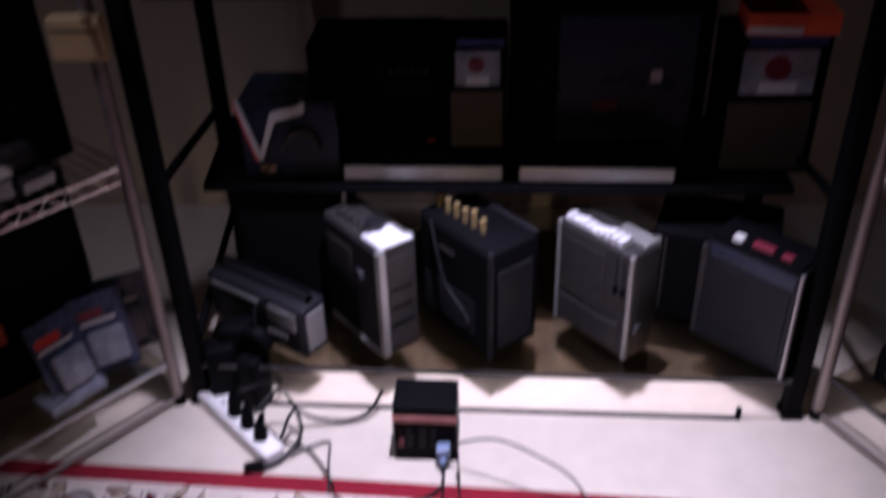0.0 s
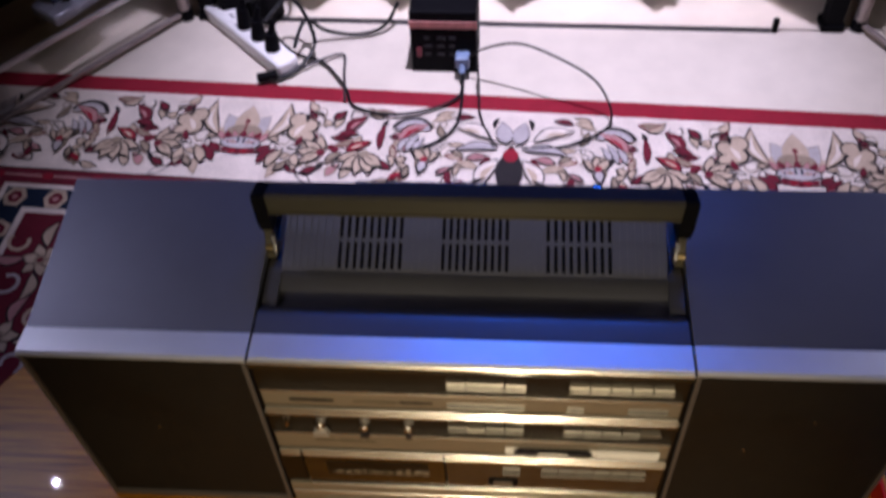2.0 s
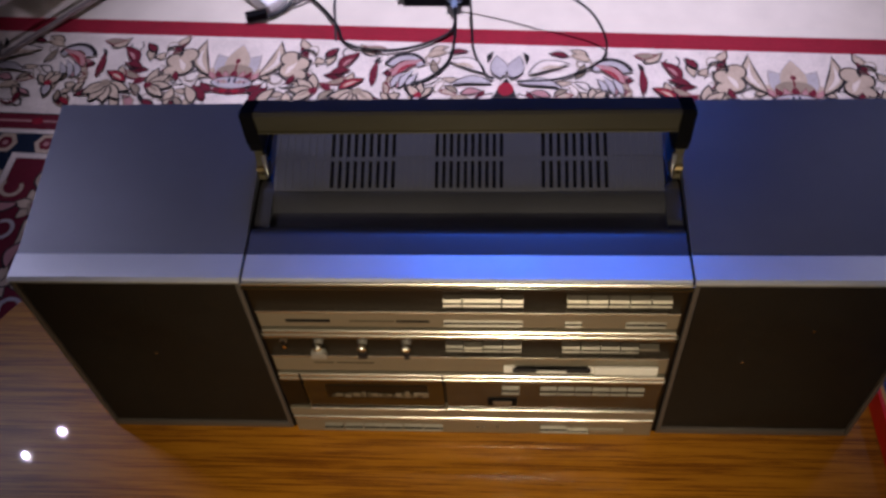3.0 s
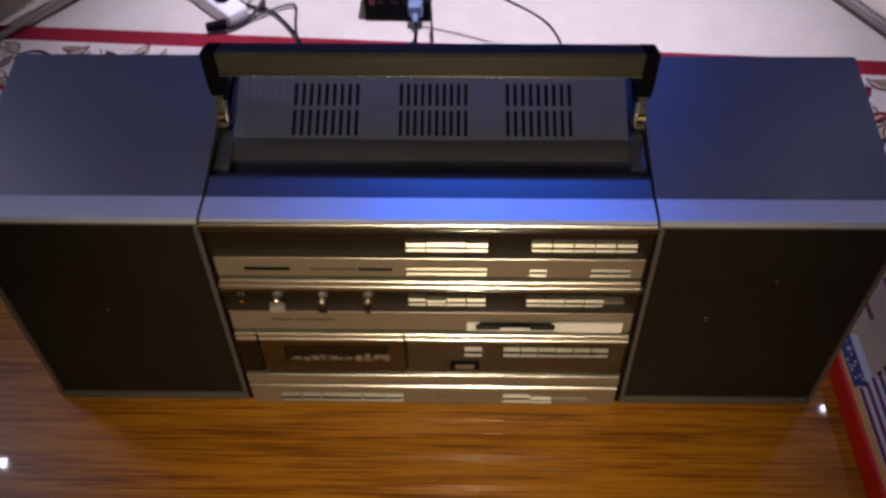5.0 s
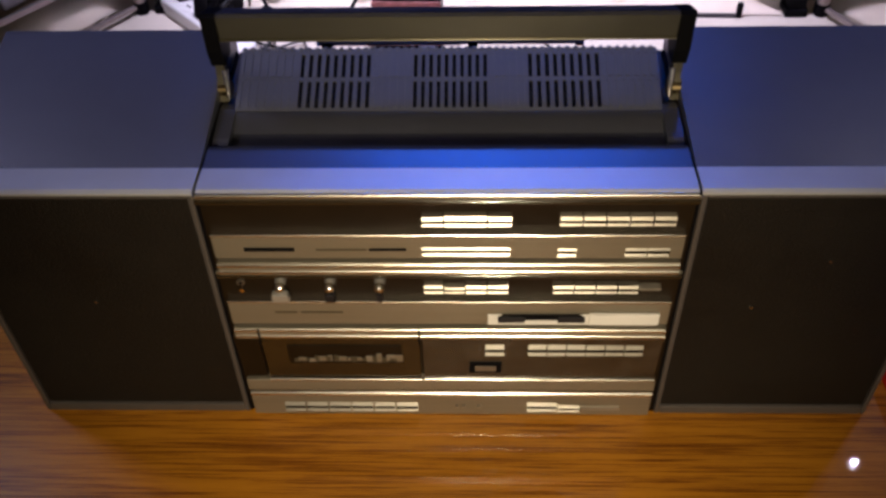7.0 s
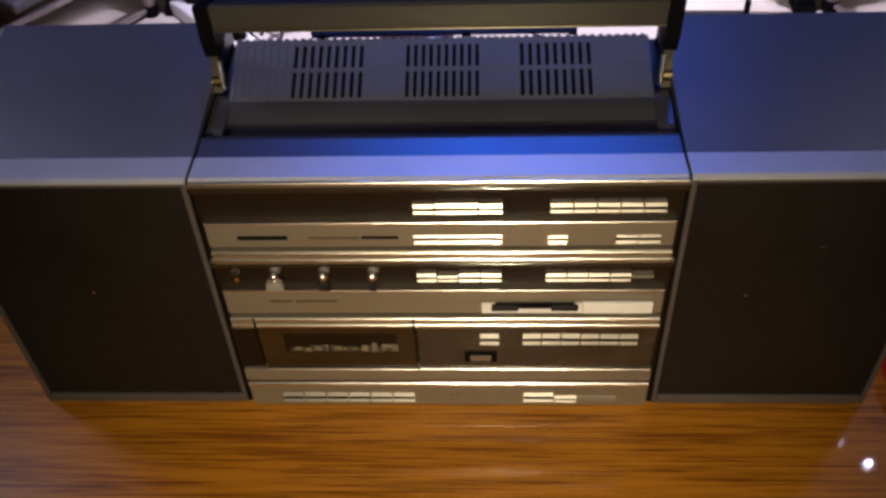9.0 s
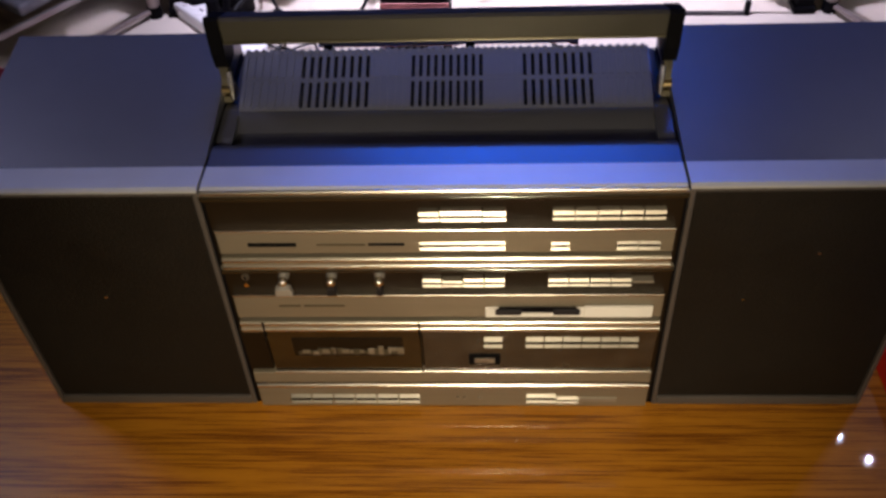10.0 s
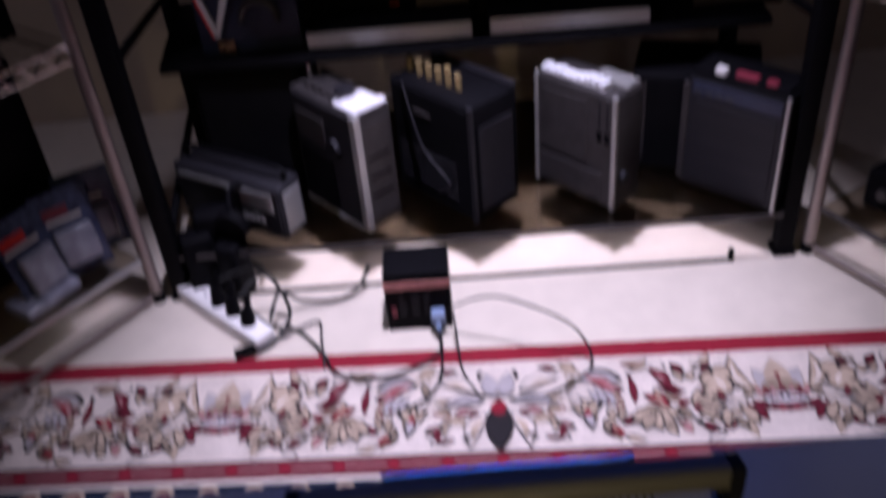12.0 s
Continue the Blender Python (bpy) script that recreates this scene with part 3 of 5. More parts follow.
# ---- printed box beside the boombox ----
def printed_box():
    t = thing("game_box", pose(0.406, 0.050, TABLE, 0, 0, 1.3), "red and yellow printed card box lying on the oak table", "box")
    part("carton", box((0.0, -0.34, 0.0), (0.20, 0.14, 0.030), 0.0015), RED, t, "red card sides")
    z = 0.0302
    part("yellow_border", box((0.004, -0.336, 0.0295), (0.196, 0.136, z + 0.0004)), YELLOW, t, "yellow printed border")
    part("picture_ground", box((0.010, -0.25, 0.0298), (0.190, 0.130, z + 0.0008)), PAPER, t)
    part("star_field", box((0.007, -0.046, 0.0300), (0.020, 0.014, z + 0.0014)), NAVYC, t, "navy printed star field")
    rng = random.Random(9)
    for k in range(14):
        x, y = 0.008 + 0.010 * rng.random(), -0.044 + 0.054 * rng.random()
        part("star", box((x, y, 0.0310), (x + 0.0018, y + 0.0024, z + 0.0018)), PAPER, t)
    for k in range(6):
        x = 0.011 + 0.0078 * k
        part("printed_stripe", box((x, -0.190 + 0.010 * k, 0.0300), (x + 0.0036, -0.048 + 0.006 * k, z + 0.0014)), MAROONC, t)
    part("printed_panel", box((0.007, 0.0145, 0.0300), (0.190, 0.130, z + 0.0014)), BUFF, t)
    part("printed_panel", box((0.028, -0.034, 0.0300), (0.190, 0.0140, z + 0.0014)), BUFF, t)
    part("printed_panel", box((0.062, -0.200, 0.0300), (0.190, -0.0345, z + 0.0014)), BUFF, t)
    for k in range(3):
        part("printed_shape", box((0.016 + 0.030 * k, 0.040 - 0.008 * k, 0.0310), (0.021 + 0.030 * k, 0.085, z + 0.0018)), MAROONC, t)
    part("printed_shape", rod((0.036, -0.112, 0.0300), (0.036, -0.112, z + 0.0022), 0.011, 7), BLACKP, t)


printed_box()

# ---- rug ----
def blob(pts_list, cx, cy, ang, mi, z, verts, faces, mids):
    c, s = math.cos(ang), math.sin(ang)
    base = len(verts)
    for x, y in pts_list:
        verts.append((cx + c * x - s * y, cy + s * x + c * y, z))
    faces.append(tuple(range(base, base + len(pts_list))))
    mids.append(mi)


def leaf_outline(length, width, curve=0.0, n=9):
    up, down = [], []
    for k in range(n + 1):
        t = k / n
        w = width * math.sin(math.pi * t ** 0.85) * 0.5
        mid = curve * math.sin(math.pi * t)
        up.append((length * t, mid + w))
        down.append((length * t, mid - w))
    return up + down[::-1][1:-1]


CREAM_I, RED_I, MAROON_I, NAVY_I, BEIGE_I, PINK_I, DARK_I, GREY_I, TAUPE_I = range(9)
RUGM = [R_CREAM, R_RED, R_MAROON, R_NAVY, R_BEIGE, R_PINK, R_DARK, R_GREY, R_TAUPE]


class Motif:
    """Woven shapes laid as thin raised pile, one mesh with several wool colours."""

    def __init__(self, flip=1):
        self.v, self.f, self.m, self.flip, self.level, self.k = [], [], [], flip, 0, 1.0

    def shape(self, outline, x, y, ang, mi):
        self.level += 1
        z = 0.0004 + 0.000024 * self.level + (0.000012 if self.flip < 0 else 0)
        pts = [(px, py * self.flip) for px, py in outline]
        blob(pts, x, y, ang, mi, z, self.v, self.f, self.m)

    def leaf(self, x, y, ang, length, width, mi, curve=0.0, edge=0.0040, rim=DARK_I):
        if self.flip < 0:
            x, ang = -x, 180 - ang
        length, width = length * self.k, width * self.k * 0.9
        a = radians(ang)
        ox, oy = x - edge * math.cos(a) * 1.5, y - edge * math.sin(a) * 1.5
        if edge:
            self.shape(leaf_outline(length + 3 * edge, width + 2 * edge, curve), ox, oy, a, rim)
        self.shape(leaf_outline(length, width, curve), x, y, a, mi)

    def flower(self, x, y, r, n, mi, centre, start=0, spread=360, rim=DARK_I, heart=RED_I):
        for k in range(n):
            self.leaf(x, y, start + spread * k / (n if spread == 360 else max(n - 1, 1)), r, r * 0.62, mi, 0, 0.0028, rim)
        self.dot(x, y, r * 0.32, centre)
        self.dot(x, y, r * 0.16, heart)

    def dot(self, x, y, r, mi, squash=1.0, n=10):
        if self.flip < 0:
            x = -x
        self.shape([(r * math.cos(k * math.tau / n), r * squash * math.sin(k * math.tau / n)) for k in range(n)], x, y, 0, mi)

    def scroll(self, x, y, r, a0, a1, w, mi):
        """Curled stem of even width."""
        if self.flip < 0:
            x, a0, a1 = -x, 180 - a0, 180 - a1
        n = 12
        outer, inner = [], []
        for k in range(n + 1):
            t = radians(a0 + (a1 - a0) * k / n)
            rr = r * (1 - 0.35 * k / n)
            outer.append((rr * math.cos(t), rr * math.sin(t)))
            inner.append(((rr - w) * math.cos(t), (rr - w) * math.sin(t)))
        self.level += 1
        z = 0.0004 + 0.000024 * self.level + (0.000012 if self.flip < 0 else 0)
        base = len(self.v)
        for px, py in outer + inner:
            self.v.append((x + px, y + py, z))
        for k in range(n):
            self.f.append((base + k, base + k + 1, base + n + 2 + k, base + n + 1 + k))
            self.m.append(mi)

    def mesh(self, name):
        me = bpy.data.meshes.new(name)
        me.from_pydata(self.v, [], self.f)
        for m in RUGM:
            me.materials.append(m)
        for p, i in zip(me.polygons, self.m):
            p.material_index = i
        bm = bmesh.new()
        bm.from_mesh(me)
        for f in bm.faces:
            f.normal_update()
            if f.normal.z < 0:
                f.normal_flip()
        bm.to_mesh(me)
        bm.free()
        return me


HALF = 0.577


def half_border(flip):
    """From the crown-shaped palmette at 0 to the tulip at HALF, across a cream border (y from -0.004 down to -0.254)."""
    m = Motif(flip)
    rng = random.Random(21)
    for i in range(78):
        x, y = rng.uniform(0.07, 0.49), rng.uniform(-0.236, -0.030)
        c = rng.choice((BEIGE_I, TAUPE_I, BEIGE_I, PINK_I, CREAM_I, BEIGE_I, MAROON_I))
        m.leaf(x, y, rng.uniform(0, 360), rng.uniform(0.020, 0.046), rng.uniform(0.011, 0.020), c, 0.004, 0.0032, rng.choice((DARK_I, DARK_I, DARK_I, MAROON_I, TAUPE_I)))
    for i in range(12):
        m.scroll(rng.uniform(0.08, 0.48), rng.uniform(-0.225, -0.04), rng.uniform(0.012, 0.022), rng.uniform(0, 180), rng.uniform(260, 420), 0.003, rng.choice((TAUPE_I, DARK_I)))
    # palmette half: hazy trefoil dome, maroon scallops, pale heart with navy marks, red foot
    m.leaf(0.004, -0.140, 28, 0.066, 0.040, BEIGE_I, 0, 0.0016, TAUPE_I)
    m.leaf(0.002, -0.138, 58, 0.086, 0.054, GREY_I, 0, 0.0016, TAUPE_I)
    m.leaf(0.000, -0.136, 90, 0.104, 0.060, BEIGE_I, 0, 0.0016, GREY_I)
    m.dot(0.000, -0.118, 0.040, TAUPE_I, 0.62, 18)
    m.leaf(0.000, -0.116, 90, 0.030, 0.005, MAROON_I, 0, 0)
    m.dot(0.000, -0.084, 0.0060, MAROON_I, 1.2)
    for x, c in ((0.000, MAROON_I), (0.014, PINK_I), (0.027, MAROON_I), (0.040, PINK_I)):
        m.leaf(x, -0.140, 84 - 700 * x, 0.026, 0.013, c, 0, 0.0012, MAROON_I)
    for x, c in ((0.000, MAROON_I), (0.014, RED_I), (0.028, MAROON_I)):
        m.dot(x, -0.176 + 0.15 * x, 0.0095, c, 0.8)
    m.leaf(0.040, -0.176, 40, 0.034, 0.020, MAROON_I, 0, 0.0020)
    m.dot(0.000, -0.150, 0.046, DARK_I, 0.42, 20)
    m.dot(0.000, -0.150, 0.043, GREY_I, 0.38, 20)
    # tall bracket leaf beside the dome
    m.leaf(0.056, -0.128, 76, 0.108, 0.030, BEIGE_I, -0.016, 0.0042)
    m.leaf(0.062, -0.118, 75, 0.076, 0.011, CREAM_I, -0.014, 0)
    m.leaf(0.004, -0.150, 8, 0.034, 0.007, PINK_I, 0, 0)
    m.dot(0.006, -0.144, 0.0030, NAVY_I, 2.6)
    m.dot(0.017, -0.147, 0.0026, TAUPE_I, 2.4)
    m.dot(0.028, -0.150, 0.0022, NAVY_I, 2.0)
    # leaves by the foot
    m.leaf(0.048, -0.205, 52, 0.056, 0.022, MAROON_I, 0.004, 0.0016)
    m.leaf(0.070, -0.212, 62, 0.054, 0.022, BEIGE_I, 0.004)
    m.leaf(0.092, -0.222, 50, 0.030, 0.014, TAUPE_I)
    # lobed cloud with a dark outline, and a small hooked leaf above it
    lobes = ((0.112, -0.072, 0.019), (0.138, -0.088, 0.018), (0.118, -0.108, 0.021), (0.140, -0.122, 0.015))
    for x, y, r in lobes:
        m.dot(x, y, r + 0.0042, DARK_I, 1.0, 14)
    for x, y, r in lobes:
        m.dot(x, y, r, BEIGE_I, 1.0, 14)
    m.leaf(0.112, -0.120, 62, 0.040, 0.012, CREAM_I, 0.003, 0)
    m.leaf(0.128, -0.122, 250, 0.030, 0.013, MAROON_I, 0.003, 0.0016)
    m.leaf(0.150, -0.058, 130, 0.030, 0.011, MAROON_I, 0.004, 0.0018)
    m.scroll(0.150, -0.062, 0.026, 220, 10, 0.005, DARK_I)
    # half-open flower of outlined petals
    for ang in (100, 140, 180, 218):
        m.leaf(0.178, -0.166, ang, 0.050, 0.022, BEIGE_I, 0, 0.0042)
        m.leaf(0.174, -0.166, ang, 0.030, 0.008, TAUPE_I, 0, 0)
    m.dot(0.178, -0.166, 0.009, MAROON_I)
    m.leaf(0.150, -0.226, 30, 0.034, 0.014, MAROON_I)
    m.leaf(0.176, -0.216, 60, 0.030, 0.012, DARK_I, 0, 0)
    # maroon leaves
    m.leaf(0.190, -0.062, 48, 0.030, 0.016, MAROON_I)
    m.leaf(0.222, -0.100, 52, 0.062, 0.028, MAROON_I, 0.006, 0.0020)
    m.leaf(0.230, -0.092, 50, 0.034, 0.008, PINK_I, 0.004, 0)
    m.leaf(0.205, -0.115, 14, 0.046, 0.018, MAROON_I, 0.006, 0.0014)
    m.leaf(0.232, -0.158, 32, 0.056, 0.022, RED_I, 0.004, 0.0026)
    m.leaf(0.240, -0.152, 32, 0.032, 0.008, BEIGE_I, 0.002, 0)
    # scalloped petals hanging in a fan
    for ang, ln in ((196, 0.058), (226, 0.060), (258, 0.056), (290, 0.054), (322, 0.050)):
        m.leaf(0.272, -0.166, ang, ln, 0.028, BEIGE_I, 0, 0.0042)
        m.leaf(0.272, -0.166, ang, ln * 0.62, 0.009, TAUPE_I, 0, 0)
    m.dot(0.272, -0.164, 0.011, TAUPE_I)
    m.leaf(0.300, -0.146, 88, 0.076, 0.017, MAROON_I, 0.003, 0.0010)
    m.leaf(0.296, -0.080, 60, 0.026, 0.010, DARK_I, 0, 0)
    # feathered scroll: grey-mauve outer leaf, pink inside, drooping barbs
    m.scroll(0.372, -0.090, 0.056, 170, 20, 0.010, DARK_I)
    m.scroll(0.372, -0.092, 0.047, 170, 20, 0.014, GREY_I)
    m.leaf(0.336, -0.118, 40, 0.080, 0.024, PINK_I, 0.010, 0.0018, MAROON_I)
    m.leaf(0.346, -0.112, 38, 0.054, 0.009, RED_I, 0.008, 0)
    for x, ln in ((0.342, 0.050), (0.358, 0.056), (0.374, 0.046)):
        m.leaf(x, -0.150, 66, ln, 0.014, GREY_I, 0.005, 0.0018)
    # small outlined flower
    for ang in (40, 84, 128, 262):
        m.leaf(0.398, -0.172, ang, 0.036, 0.019, GREY_I if ang > 200 else BEIGE_I, 0, 0.0042)
    m.dot(0.398, -0.170, 0.008, RED_I)
    m.leaf(0.332, -0.232, 34, 0.036, 0.013, RED_I, 0.003, 0.001, MAROON_I)
    m.leaf(0.362, -0.222, 80, 0.030, 0.012, TAUPE_I)
    m.leaf(0.440, -0.196, 300, 0.036, 0.012, MAROON_I, 0.004, 0.001)
    m.leaf(0.430, -0.205, 30, 0.030, 0.010, PINK_I)
    m.scroll(0.470, -0.215, 0.026, 160, 330, 0.005, MAROON_I)
    # cream leaves beside the tulip
    m.leaf(0.530, -0.098, 158, 0.086, 0.030, CREAM_I, -0.012, 0.0030, DARK_I)
    m.leaf(0.510, -0.088, 170, 0.050, 0.012, BEIGE_I, -0.008, 0)
    m.leaf(0.546, -0.128, 186, 0.082, 0.022, GREY_I, -0.012, 0.0028, DARK_I)
    m.leaf(0.520, -0.198, 74, 0.050, 0.019, MAROON_I, 0.002, 0.0012)
    m.leaf(0.550, -0.160, 250, 0.092, 0.036, CREAM_I, -0.012, 0.0030, DARK_I)
    m.leaf(0.546, -0.176, 250, 0.060, 0.016, BEIGE_I, -0.010, 0)
    m.leaf(0.500, -0.228, 24, 0.036, 0.012, DARK_I, 0, 0)
    # tulip half
    m.leaf(0.566, -0.112, 102, 0.066, 0.038, GREY_I, 0, 0.0016, DARK_I)
    m.leaf(0.536, -0.064, 70, 0.032, 0.010, DARK_I, 0.004, 0)
    m.leaf(HALF, -0.258, 90, 0.146, 0.062, DARK_I, 0.0, 0)
    m.dot(HALF, -0.146, 0.017, RED_I, 1.15)
    return m.mesh("border_flowers")


def field_motif():
    m = Motif(1)
    m.flower(0, 0, 0.040, 6, BEIGE_I, TAUPE_I, 0, 360, DARK_I, MAROON_I)
    for k in range(4):
        m.leaf(0.035 * math.cos(k * 1.57 + 0.6), 0.035 * math.sin(k * 1.57 + 0.6), math.degrees(k * 1.57 + 0.6), 0.060, 0.022, (BEIGE_I, PINK_I)[k % 2], 0.010)
        m.scroll(0.07 * math.cos(k * 1.57), 0.07 * math.sin(k * 1.57), 0.030, k * 90, k * 90 + 250, 0.008, (GREY_I, BEIGE_I)[k % 2])
    return m.mesh("field_flower")


def band_rosette():
    """Beige lozenge with a maroon heart that parts two navy blocks."""
    m = Motif(1)
    m.shape([(-0.026, 0), (-0.014, 0.0245), (0.014, 0.0245), (0.026, 0), (0.014, -0.0245), (-0.014, -0.0245)], 0, 0, 0, BEIGE_I)
    m.dot(0, 0, 0.016, MAROON_I, 1.1, 6)
    m.dot(0, 0, 0.007, PINK_I, 1.0, 6)
    return m.mesh("band_rosette")


def band_bud():
    m = Motif(1)
    m.dot(0, 0, 0.013, RED_I, 0.8, 8)
    return m.mesh("band_bud")


def rug():
    r = thing("rug", pose(0, 1.135, 0, 0, 0, -3.37), "cream, crimson and navy floral wool rug lying on the floor", "rug")
    L0, L1, Y0 = -1.34, 1.70, -2.9
    levels = [("red_stripe", 0.0, R_RED, "crimson outer stripe"), ("cream_border", 0.048, R_CREAM, "cream floral border"), ("dark_line", 0.298, R_DARK, ""), ("maroon_band", 0.302, R_MAROON, "maroon inner band"),
              ("pink_line", 0.318, R_PINK, ""), ("maroon_band", 0.324, R_MAROON, ""), ("cream_line", 0.345, R_CREAM, ""), ("navy_band", 0.357, R_NAVY, "navy band with rosettes"), ("cream_line", 0.410, R_CREAM, ""), ("maroon_field", 0.424, R_MAROON, "maroon field with beige flowers")]
    for i, (n, d, m, lab) in enumerate(levels):
        top = 0.0060 + 0.0006 * i
        part(n, box((L0 + d, Y0 + d, 0.0005), (L1 - d, -d, top)), m, r, lab)
    right, left = half_border(1), half_border(-1)
    z = 0.0066
    for k in range(-2, 3):
        for me, off in ((right, -HALF), (left, HALF)):
            u = 0.048 + 2 * HALF * k + off
            lo, hi = (u, u + HALF) if off < 0 else (u - HALF, u)
            if hi > L0 + 0.06 and lo < L1 - 0.30 and lo > L0 - 0.30:
                ob = tagged(new("border_motif", me), kind="stuff")
                ob.parent = r
                ob.matrix_local = pose(u, -0.044, z)
    for k in range(0, 2):
        for me, off in ((right, -HALF), (left, HALF)):
            ob = tagged(new("border_motif", me), kind="stuff")
            ob.parent = r
            ob.matrix_local = pose(L0 + 0.044, -0.86 - 2 * HALF * k + off, z + 0.0012, 0, 0, 90)
    ros, bud = band_rosette(), band_bud()
    for name, me, inset, gap, count, h in (("band_rosette", ros, 0.384, 0.088, 26, 0.0104), ("band_bud", bud, 0.322, 0.107, 22, 0.0092)):
        for k in range(count):
            ob = tagged(new(name, me), kind="stuff")
            ob.parent = r
            ob.matrix_local = pose(L0 + inset + gap * k, -inset, h)
            if 0 < k < 14:
                ob = tagged(new(name, me), kind="stuff")
                ob.parent = r
                ob.matrix_local = pose(L0 + inset, -inset - gap * k, h, 0, 0, 90)
    fl = field_motif()
    rng = random.Random(7)
    for i in range(13):
        for j in range(5):
            ob = tagged(new("field_flower", fl), kind="stuff")
            ob.parent = r
            ob.matrix_local = pose(L0 + 0.51 + 0.19 * i + rng.uniform(-0.015, 0.015), -0.53 - 0.19 * j + rng.uniform(-0.015, 0.015), 0.0116, 0, 0, rng.uniform(0, 360))


rug()


# ---- black rack with portable radios ----
SH = 0.135


def black_rack():
    t = thing("equipment_rack", pose(0, 0, 0), "black steel rack with board shelves full of portable audio gear", "rack")
    for x, y in ((-0.705, 1.43), (0.775, 1.395), (-0.735, 2.05), (0.80, 2.02)):
        p = part("post", box((x - 0.021, y - 0.021, 0.0), (x + 0.021, y + 0.021, 1.75), 0.006), BLACKM, t, smooth=True)
        part("foot_cap", box((x - 0.026, y - 0.026, 0.0), (x + 0.026, y + 0.026, 0.02), 0.004), BLACKP, p)
    glass = part("glass_shelf", prism([(-0.68, 1.405), (0.75, 1.365), (0.78, 2.04), (-0.72, 2.07)], "z", SH - 0.008, SH), GLASS, t, "clear glass lower shelf")
    glass.visible_shadow = False
    part("shelf_edge", prism([(-0.68, 1.399), (0.75, 1.359), (0.75, 1.3645), (-0.68, 1.4045)], "z", SH - 0.009, SH + 0.001), SILVERD, t, "thin grey shelf edge")
    part("shelf", prism([(-0.68, 1.64), (0.76, 1.62), (0.78, 2.04), (-0.72, 2.07)], "z", 0.495, 0.513), BLACKM, t, "black middle shelf")
    part("shelf", prism([(-0.68, 1.50), (0.76, 1.48), (0.78, 2.04), (-0.72, 2.07)], "z", 1.02, 1.038), BLACKM, t, "black upper shelf")
    for a, c in (((-0.735, 2.05, 0.55), (-0.705, 1.43, 0.62)), ((0.775, 1.395, 0.60), (0.80, 2.02, 0.50)), ((-0.705, 1.43, 0.16), (-0.735, 2.05, 0.24)), ((0.775, 1.395, 0.16), (0.80, 2.02, 0.24))):
        part("brace", rod(a, c, 0.011, 8), BLACKM, t)


black_rack()


def radio_shell(t, w, d, h, body, face, bev=0.008):
    """Upright body along local x from 0 to w, front at y = 0, back at y = d."""
    part("case", box((0, 0, 0.006), (w, d, h), bev, None, 3), body, t, smooth=True)
    part("front_plate", box((0.008, -0.003, 0.014), (w - 0.008, 0.004, h - 0.010), 0.002), face, t)
    for x in (0.03, w - 0.03):
        part("foot", box((x - 0.012, 0.012, 0.0), (x + 0.012, d - 0.012, 0.008)), BLACKP, t)


